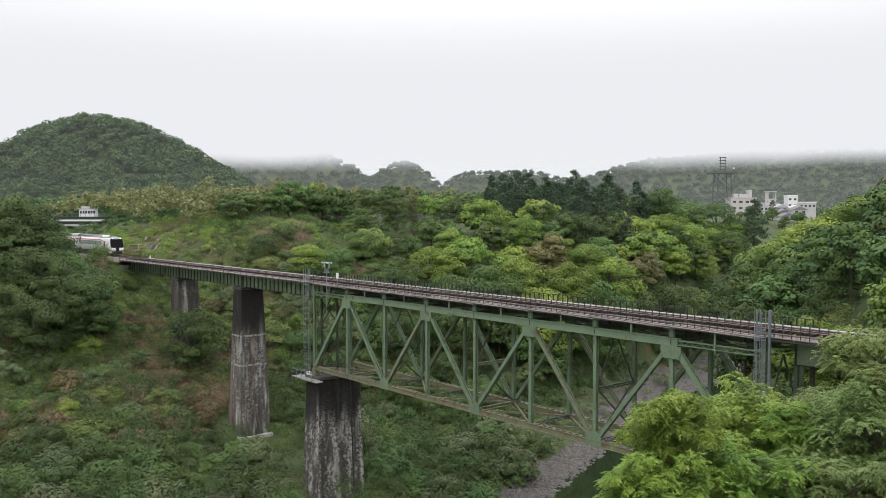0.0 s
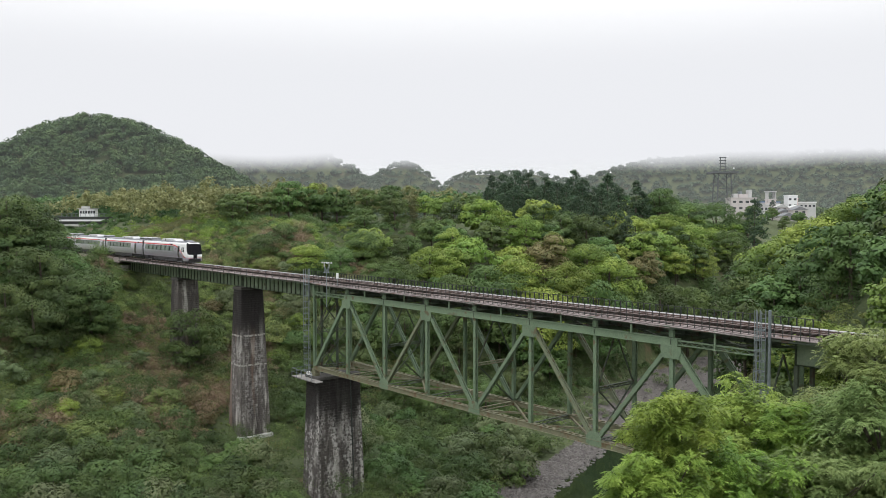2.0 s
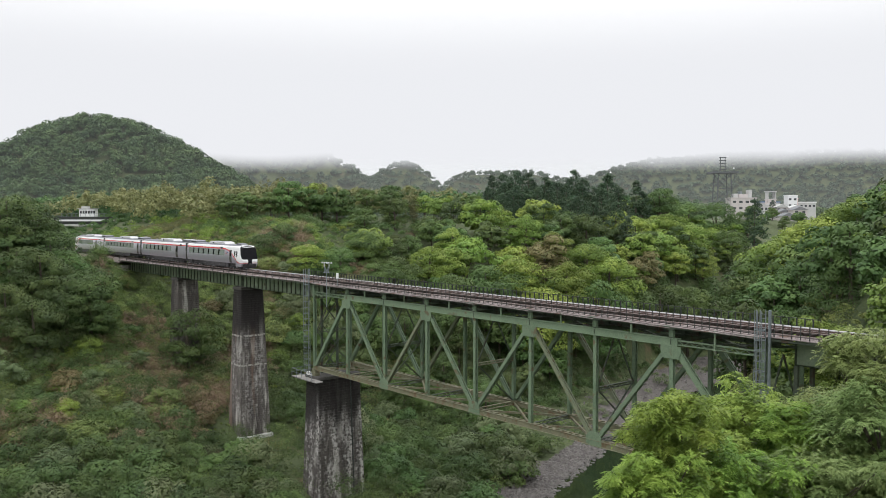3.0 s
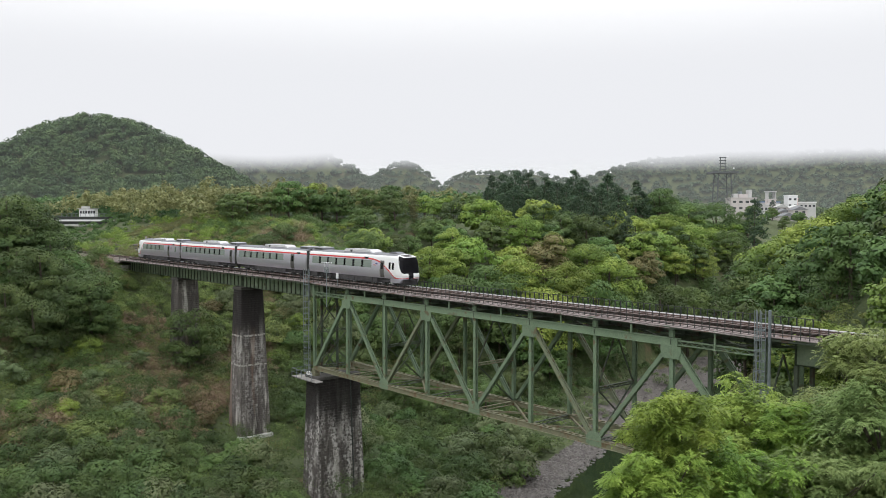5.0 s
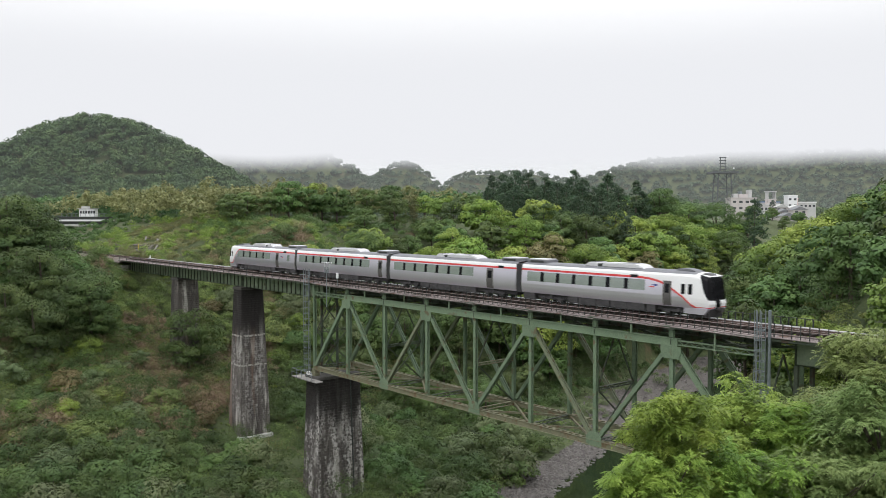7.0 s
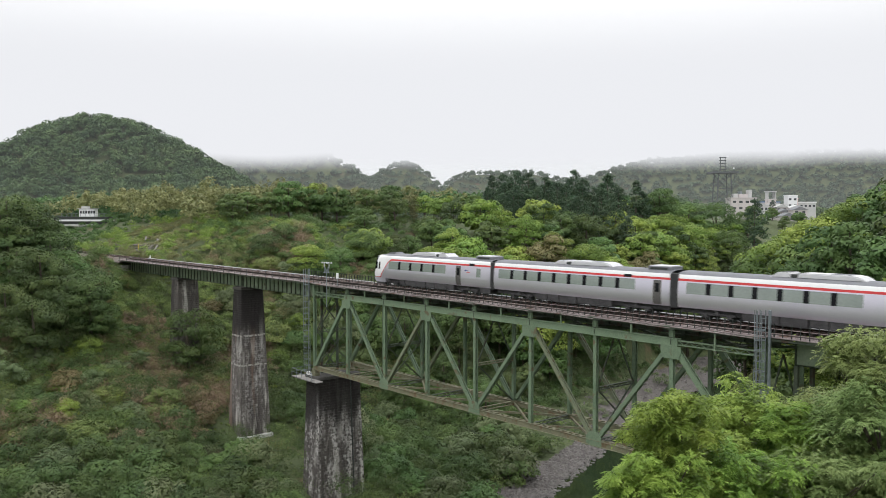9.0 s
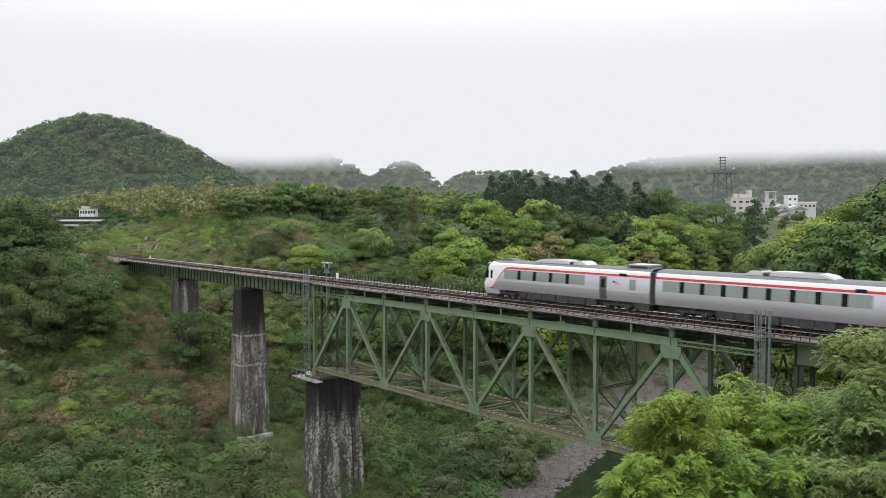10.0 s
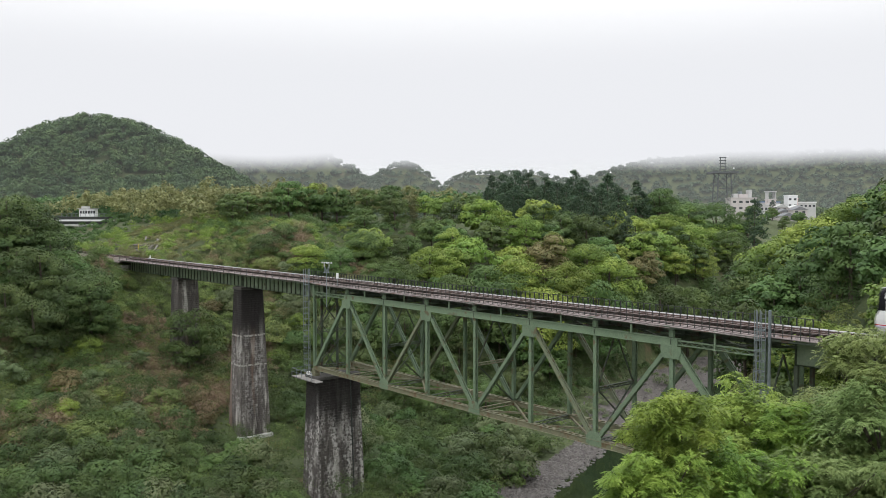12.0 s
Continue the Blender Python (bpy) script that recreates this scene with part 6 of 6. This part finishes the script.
near_tree("grey_green_tree", "grey-green narrow-leaved tree beside the bridge end", 308, 69.4, -15.6, -1.6, 2.84, 3.35, LEAF_NEAR_DARK, 80, 54, 0.38, 0.19, bare=3)
near_tree("grey_green_tree", "grey-green narrow-leaved tree beside the bridge end", 309, 70.8, -20.0, 0.8, 1.97, 2.20, LEAF_NEAR_DARK, 70, 54, 0.38, 0.19, bare=2)
near_tree("grey_green_tree", "grey-green narrow-leaved tree beside the bridge end", 310, 69.6, -20.0, -1.9, 2.62, 2.26, LEAF_NEAR_DARK, 70, 50, 0.38, 0.19, bare=0)
near_tree("compound_leaf_tree", "bright green tree with feathery compound leaves", 311, 65.8, -24.4, -1.0, 1.67, 1.78, LEAF_NEAR, 52, 56, 0.4, 0.21, bare=0)
near_tree("compound_leaf_tree", "bright green tree with feathery compound leaves", 312, 67.7, -20.6, -0.7, 1.71, 2.20, LEAF_NEAR, 56, 56, 0.4, 0.21, bare=0)



# ---- caged ladders at both ends of the truss ----
def caged_ladder(x, y, z0, z1, label):
    t = thing("caged_ladder", label, "ladder", "caged ladders")
    for dx in (-0.22, 0.22):
        b = B()
        box(b, x + dx - 0.03, x + dx + 0.03, y - 0.02, y + 0.02, z0, z1)
        part("side_rail", b, GALV, t)
    n = int((z1 - z0) / 0.32)
    for k in range(n):
        b = B()
        box(b, x - 0.2, x + 0.2, y - 0.015, y + 0.015, z0 + 0.15 + k * 0.32, z0 + 0.18 + k * 0.32)
        part("rung", b, GALV, t)
    m = int((z1 - z0 - 0.4) / 0.75)
    for k in range(m):
        z = z0 + 0.5 + k * 0.75
        b = B()
        ps = [(x + 0.38 * math.cos(a), y - 0.38 + 0.38 * math.sin(a), z) for a in [math.pi * (0.5 + 2 * q / 10) for q in range(11)]]
        for p0, p1 in zip(ps, ps[1:]):
            beam(b, p0, p1, 0.02, 0.06)
        part("hoop", b, GALV, t)
    for a in (0.9, 1.25, 1.5, 1.75, 2.1):
        b = B()
        cx, cy = x + 0.38 * math.cos(a * math.pi), y - 0.38 + 0.38 * math.sin(a * math.pi)
        box(b, cx - 0.02, cx + 0.02, cy - 0.02, cy + 0.02, z0 + 0.4, z1)
        part("cage_bar", b, GALV, t)
    return t


caged_ladder(-8.35, -0.55, -10.6, 3.2, "grey steel caged ladder from the track to the pier")
caged_ladder(54.75, -0.55, -10.6, 3.3, "grey steel caged ladder beside the truss end")
b = B()
box(b, 55.2, 55.36, -0.62, -0.46, -10.7, 3.3)
tagged(part("steel_post", b, GALV), "blue-grey steel post beside the caged ladder", "post")

# ---- anemometer, marker and pier platform ----
am = thing("anemometer_mast", "grey mast with two wind cups above the railing", "wind gauge")
b = B()
pipe(b, (-3.7, -0.75, -1.4), (-3.7, -0.75, 3.3), 0.06, seg=8)
part("mast", b, GALV, am)
b = B()
beam(b, (-4.5, -0.75, 2.9), (-2.9, -0.75, 2.9), 0.06, 0.06)
for dx in (-0.5, -0.2, 0.2, 0.5):
    beam(b, (-3.7 + dx, -0.75, 2.9), (-3.7 + dx, -0.75, 3.6), 0.05, 0.05)
part("yoke", b, GALV, am)
for dx in (-0.55, 0.6):
    b = B()
    pipe(b, (-3.7 + dx, -0.75, 3.5), (-3.7 + dx, -0.75, 4.1), 0.05, seg=8)
    for q in range(3):
        a = q * 2.094 + dx
        c = (-3.7 + dx + 0.3 * math.cos(a), -0.75 + 0.3 * math.sin(a), 4.15)
        beam(b, (-3.7 + dx, -0.75, 4.12), c, 0.03, 0.03)
        bmesh.ops.create_uvsphere(b, u_segments=10, v_segments=6, radius=0.1, matrix=Matrix.Translation(c))
    part("wind_cups", b, ACGREY, am)
mk = thing("track_marker", "white cylindrical marker on a thin post", "marker")
b = B()
pipe(b, (-1.6, -0.5, 1.38), (-1.6, -0.5, 2.3), 0.04, seg=6)
part("stake", b, GALV, mk)
b = B()
pipe(b, (-1.6, -0.5, 2.3), (-1.6, -0.5, 2.95), 0.16, 0.16, 12)
part("drum", b, WHITE, mk)
pf = thing("pier_platform", "grey inspection platform with railing round the pier top", "platform")
b = B()
box(b, -11.2, -9.35, -1.6, 2.6, -11.25, -11.12, 0.02)
box(b, -9.35, -5.0, -1.6, -0.5, -11.25, -11.12, 0.02)
part("deck", b, CONCRETE, pf)
for x, y in [(-11.15, -1.55), (-11.15, -0.2), (-11.15, 1.2), (-11.15, 2.55), (-9.9, -1.55), (-8.6, -1.55), (-7.3, -1.55), (-6.1, -1.55)]:
    b = B()
    box(b, x - 0.03, x + 0.03, y - 0.03, y + 0.03, -11.12, -10.05)
    part("railing_post", b, GALV, pf)
for z in (-10.08, -10.55):
    b = B()
    beam(b, (-11.15, -1.55, z), (-11.15, 2.55, z), 0.04, 0.05)
    beam(b, (-11.15, -1.55, z), (-6.1, -1.55, z), 0.04, 0.05)
    part("hand_rail", b, GALV, pf)
b = B()
box(b, -9.3, -7.9, -0.5, 0.1, -10.8, -10.45, 0.05)
tagged(part("bearing_cover", b, WHITE), "white weathered cover beside the truss bearing", "cover")

# ---- stones on the gravel bars ----
def stones(seed, y0, y1, wide, n, label):
    rng = np.random.default_rng(seed)
    y = rng.uniform(y0, y1, n)
    x = shore(y) + 1.5 - rng.uniform(0, 1, n) ** 1.2 * wide
    r = rng.gamma(2.0, 0.07, n) + 0.05
    z = ground_z(x, y) + 0.18
    ring = np.array([[math.cos(a), math.sin(a)] for a in np.arange(5) * 2 * math.pi / 5])
    v, f = [], []
    jit = rng.uniform(0.7, 1.25, (n, 11))
    pts = np.zeros((n, 11, 3))
    pts[:, :5, 0], pts[:, :5, 1], pts[:, :5, 2] = ring[:, 0], ring[:, 1], -0.3
    pts[:, 5:10, 0], pts[:, 5:10, 1], pts[:, 5:10, 2] = ring[:, 0] * 0.75, ring[:, 1] * 0.75, 0.4
    pts[:, 10, 2] = 0.62
    pts *= (r[:, None] * jit)[..., None]
    pts += np.stack([x, y, z], -1)[:, None, :]
    tri = []
    for k in range(5):
        q = (k + 1) % 5
        tri += [[k, q, 5 + q], [k, 5 + q, 5 + k], [5 + k, 5 + q, 10]]
    f = (np.arange(n)[:, None, None] * 11 + np.array(tri)[None]).reshape(-1, 3)
    return tagged(array_mesh("river_stones", pts.reshape(-1, 3), f, STONE), label, "stones", kind="stuff")


stones(401, 12, 53, 6.5, 3000, "loose grey river stones on the near gravel bar")
stones(402, 52, 180, 17, 1800, "loose grey river stones on the far gravel bar")

# ---- overpass behind the line ----
ov = thing("road_overpass", "pale concrete road overpass with white guard rails", "overpass")
ox, oy = -196.3, 27.4
dirx, diry = 0.62, 0.785
def along(u, out=0.0):
    return (ox + dirx * u - diry * out, oy + diry * u + dirx * out)
for nm, z, deep, wid, m in (("deck", 9.3, 0.9, 6.0, DARKIRON), ("side_strip", 8.55, 0.55, 6.3, WHITE), ("girder", 7.8, 0.95, 5.4, DARKIRON), ("lower_beam", 7.0, 0.6, 6.0, PALE)):
    b = B()
    a0, a1 = along(-16), along(8.5)
    beam(b, (*a0, z), (*a1, z), wid, deep)
    part(nm, b, m, ov)
for u in (-9, -1, 5):
    b = B()
    c = along(u)
    box(b, c[0] - 0.5, c[0] + 0.5, c[1] - 0.5, c[1] + 0.5, float(ground_z(*c)) - 0.5, 6.7)
    part("column", b, PALE, ov)
for u in np.arange(-15.0, 8.6, 1.5):
    c = along(u, -3.0)
    b = B()
    box(b, c[0] - 0.05, c[0] + 0.05, c[1] - 0.05, c[1] + 0.05, 9.75, 10.9)
    part("rail_post", b, GALV, ov)
b = B()
beam(b, (*along(-15.0, -3.0), 10.85), (*along(8.5, -3.0), 10.85), 0.06, 0.08)
part("hand_rail", b, GALV, ov)
bs = thing("gatehouse", "small white gatehouse with a band of windows on the overpass", "small building")
b = B()
beam(b, (*along(-1.2), 11.0), (*along(4.0), 11.0), 2.4, 2.5, 0.06)
part("wall", b, WHITE, bs)
b = B()
beam(b, (*along(-1.6), 12.3), (*along(4.4), 12.3), 2.8, 0.2)
part("roof", b, PALE, bs)
b = B()
beam(b, (*along(-0.6), 12.75), (*along(1.6), 12.75), 1.6, 0.7)
part("roof_box", b, PALE, bs)
for u in np.arange(-0.9, 3.4, 0.85):
    b = B()
    beam(b, (*along(u, -1.215), 11.2), (*along(u + 0.6, -1.215), 11.2), 0.04, 0.9)
    part("window", b, GLASS_DARK, bs)

# ---- the town beyond the woods ----
def block(name, label, x, y, wx, wy, z1, material, turn=0.0, storeys=0, bays=0, roof=None):
    """A plain flat-roofed building with its windows on the side that faces the valley."""
    t = thing(name, label, "building", "town buildings", at=pose(x, y, 0, 0, 0, turn))
    z0 = float(ground_z(x, y)) - 1
    b = box(B(), -wx / 2, wx / 2, -wy / 2, wy / 2, z0, z1, 0.05)
    part("wall", b, material, t)
    b = B()
    box(b, -wx / 2 - 0.2, wx / 2 + 0.2, -wy / 2 - 0.2, wy / 2 + 0.2, z1, z1 + 0.5)
    part("parapet" if not roof else "roof", b, roof or material, t)
    for s in range(storeys):
        for k in range(bays):
            u = -wx / 2 + (k + 0.5) * wx / bays
            b = B()
            box(b, u - wx / bays * 0.26, u + wx / bays * 0.26, -wy / 2 - 0.06, -wy / 2 + 0.02, z1 - 1.2 - s * 3.2 - 1.1, z1 - 1.2 - s * 3.2)
            part("window", b, GLASS_DARK, t)
    return t


def spot(u, d):
    """u metres to the right and d metres out along the lookout's axis."""
    return EYE[0] - 0.767 * d + 0.641 * u, EYE[1] + 0.641 * d + 0.767 * u


hall = block("town_hall", "pale pink concrete town building with rooftop blocks", *spot(154.0, 430), 13.0, 9, 18.9, PLASTER, 50, 2, 4)
for u, wx, z0, z1, m in ((0.6, 4.6, 19.4, 21.2, PLASTER), (4.0, 1.7, 19.4, 23.4, PALE), (-3.4, 2.0, 19.4, 21.4, PALE), (-0.6, 0.9, 21.2, 22.6, GALV)):
    b = box(B(), u - wx / 2, u + wx / 2, -2, 2, z0, z1, 0.05)
    part("rooftop_block", b, m, hall)
block("low_hall", "pale grey annex building with dark windows", *spot(163.5, 430), 6.4, 8, 15.4, PALE, 50, 3, 3)
stairs = block("stair_tower", "slender pale stair tower with an open top", *spot(168.5, 428), 4.2, 4, 18.2, PLASTER, 50, 2, 1)
for du in (-1.9, 1.9):
    b = box(B(), du - 0.2, du + 0.2, -1.8, 1.8, 18.7, 22.2)
    part("top_post", b, PALE, stairs)
b = box(B(), -2.5, 2.5, -2.2, 2.2, 22.2, 22.7)
part("top_slab", b, PALE, stairs)
block("blue_roof_shed", "long shed with a faded blue roof", *spot(176.5, 452), 10, 9, 17.2, PALE, 50, 1, 6, ROOFBLUE)
block("sign_block", "white and salmon painted upright building block", *spot(185.6, 440), 2.2, 5, 19.0, PINK, 50)
block("white_annex", "white building block beside the salmon one", *spot(182.6, 437), 5.2, 5, 20.4, WHITE, 50, 2, 2)
block("white_shed", "low white-roofed shed among trees", *spot(193, 446), 11, 7, 17.0, PALE, 50, 1, 5, WHITE)
for u, d, wx, z1, rm in ((169.5, 415, 6, 13.5, ROOFTILE), (174, 408, 7, 14.6, ROOFTILE), (180, 425, 8, 15.6, PALE), (166, 402, 6, 11.6, ROOFTILE), (172, 425, 6, 16.0, PALE)):
    x, y = spot(u, d)
    h = thing("house", "small house with a pitched grey roof", "house", "town houses", at=pose(x, y, 0, 0, 0, 50))
    b = box(B(), -wx / 2, wx / 2, -3, 3, float(ground_z(x, y)) - 1, z1 - 1.6)
    part("wall", b, PLASTER, h)
    b = prism(B(), [(-wx / 2 - 0.5, z1 - 1.7), (wx / 2 + 0.5, z1 - 1.7), (0, z1)], -3.4, 3.4)
    part("roof", b, rm, h)
    for k in (-1, 1):
        b = box(B(), k * wx / 4 - 0.7, k * wx / 4 + 0.7, -3.05, -2.95, z1 - 3.6, z1 - 2.2)
        part("window", b, GLASS_DARK, h)

grow = random.Random(31)
for u, d, size in ((146, 392, 0.8), (152, 384, 0.7), (157, 396, 0.75), (163, 382, 0.7), (168, 392, 0.6), (174, 384, 0.62), (180, 394, 0.7), (187, 386, 0.8), (194, 396, 0.85), (160, 372, 0.7), (178, 372, 0.7), (135, 352, 0.5), (139, 356, 0.55), (143, 350, 0.5), (147, 357, 0.55), (151, 351, 0.5), (155, 356, 0.55), (159, 350, 0.55), (164, 355, 0.6)):
    plant("cedar" if u in (157, 187) else "mid", *spot(u, d), size, 1.0, 0.4)
tx, ty = spot(145.0, 432)
tower = thing("radio_tower", "dark steel lattice radio tower with a wide platform", "tower", at=pose(tx, ty, 0, 0, 0, 50))
for sx in (-1, 1):
    for sy in (-1, 1):
        part("leg", beam(B(), (sx * 4.6, sy * 4.6, 3), (sx * 3.2, sy * 3.2, 31.8), 0.4, 0.4), TOWERSTEEL, tower)
for sy in (-1, 1):
    for z in (8, 16, 24):
        for s in (-1, 1):
            part("brace", beam(B(), (-s * 4.1, sy * 4.0, z), (s * 3.8, sy * 3.8, z + 7.8), 0.22, 0.22), TOWERSTEEL, tower)
for z in (16, 24):
    part("ring_beam", beam(B(), (-4.0, -3.9, z), (4.0, -3.9, z), 0.3, 0.35), TOWERSTEEL, tower)
part("platform", box(B(), -6.6, 6.6, -5, 5, 31.8, 32.8), TOWERSTEEL, tower)
for sx in (-1, 1):
    part("mast_leg", beam(B(), (sx * 1.3, 0, 32.8), (sx * 1.2, 0, 40.4), 0.3, 0.3), TOWERSTEEL, tower)
for k in range(5):
    part("mast_shelf", box(B(), -1.7, 1.7, -0.6, 0.6, 34.0 + k * 1.5, 34.35 + k * 1.5), TOWERSTEEL, tower)
b = B()
bmesh.ops.create_uvsphere(b, u_segments=10, v_segments=8, radius=0.45, matrix=Matrix.Translation((5.8, 0, 34.6)))
part("dish", b, WHITE, tower)
b = B()
beam(b, (5.8, 0, 32.8), (5.8, 0, 34.0), 0.25, 0.25)
part("dish_stand", b, TOWERSTEEL, tower)

# ---- beside the far end of the line ----
sg = thing("yellow_sign", "small yellow sign board on a post by the track", "sign")
part("post", box(B(), -96.1, -96.0, 8.9, 9.0, 0.6, 3.4), GALV, sg)
part("board", box(B(), -96.3, -95.7, 8.8, 8.88, 2.6, 3.8), YELLOW, sg)
ps = thing("kilometre_post", "short white post beside the track", "post")
part("shaft", box(B(), -84.05, -83.85, 6.8, 7.0, 0.3, 1.9, 0.03), WHITE, ps)
part("plate", box(B(), -84.3, -83.6, 6.72, 6.78, 1.2, 1.6), WHITE, ps)
rng = random.Random(9)
for k in range(20):
    x, y = -113 + rng.uniform(-14, 18), 13.5 + rng.uniform(-3, 6)
    l, a, up = rng.uniform(3.5, 8), rng.uniform(-0.9, 0.5), rng.uniform(0.8, 1.7)
    z0, z1 = float(ground_z(x, y)) + up, float(ground_z(x + l * math.cos(a), y + l * math.sin(a))) + up + rng.uniform(-0.4, 0.4)
    b = B()
    pipe(b, (x, y, z0), (x + l * math.cos(a), y + l * math.sin(a), z1), 0.24, 0.12, 7)
    pipe(b, (x + l * 0.4 * math.cos(a), y + l * 0.4 * math.sin(a), z0 * 0.6 + z1 * 0.4), (x + l * 0.6 * math.cos(a + 0.5), y + l * 0.6 * math.sin(a + 0.5), z1 + 0.5), 0.09, 0.03, 6)
    tagged(part("fallen_log", b, BARE), "grey fallen log with a branch stub on the slope", "log", "fallen logs")


# ---- what moves ----
def motions():
    """The train runs along the track at about 20 m/s, slowing a little."""
    rows = []
    for k in range(0, 25):
        t = k * 0.5
        u = t - 6.5
        rows.append((t, 39.9 + 19.9 * u - 0.07 * u * u + max(0.0, 1.5 - t) * 1.3))
    for car, back, turned in CARS:
        walk(car, [(t, pose(x - back, YC, RAIL, 0, 0, 180 if turned else 0)) for t, x in rows])


motions()
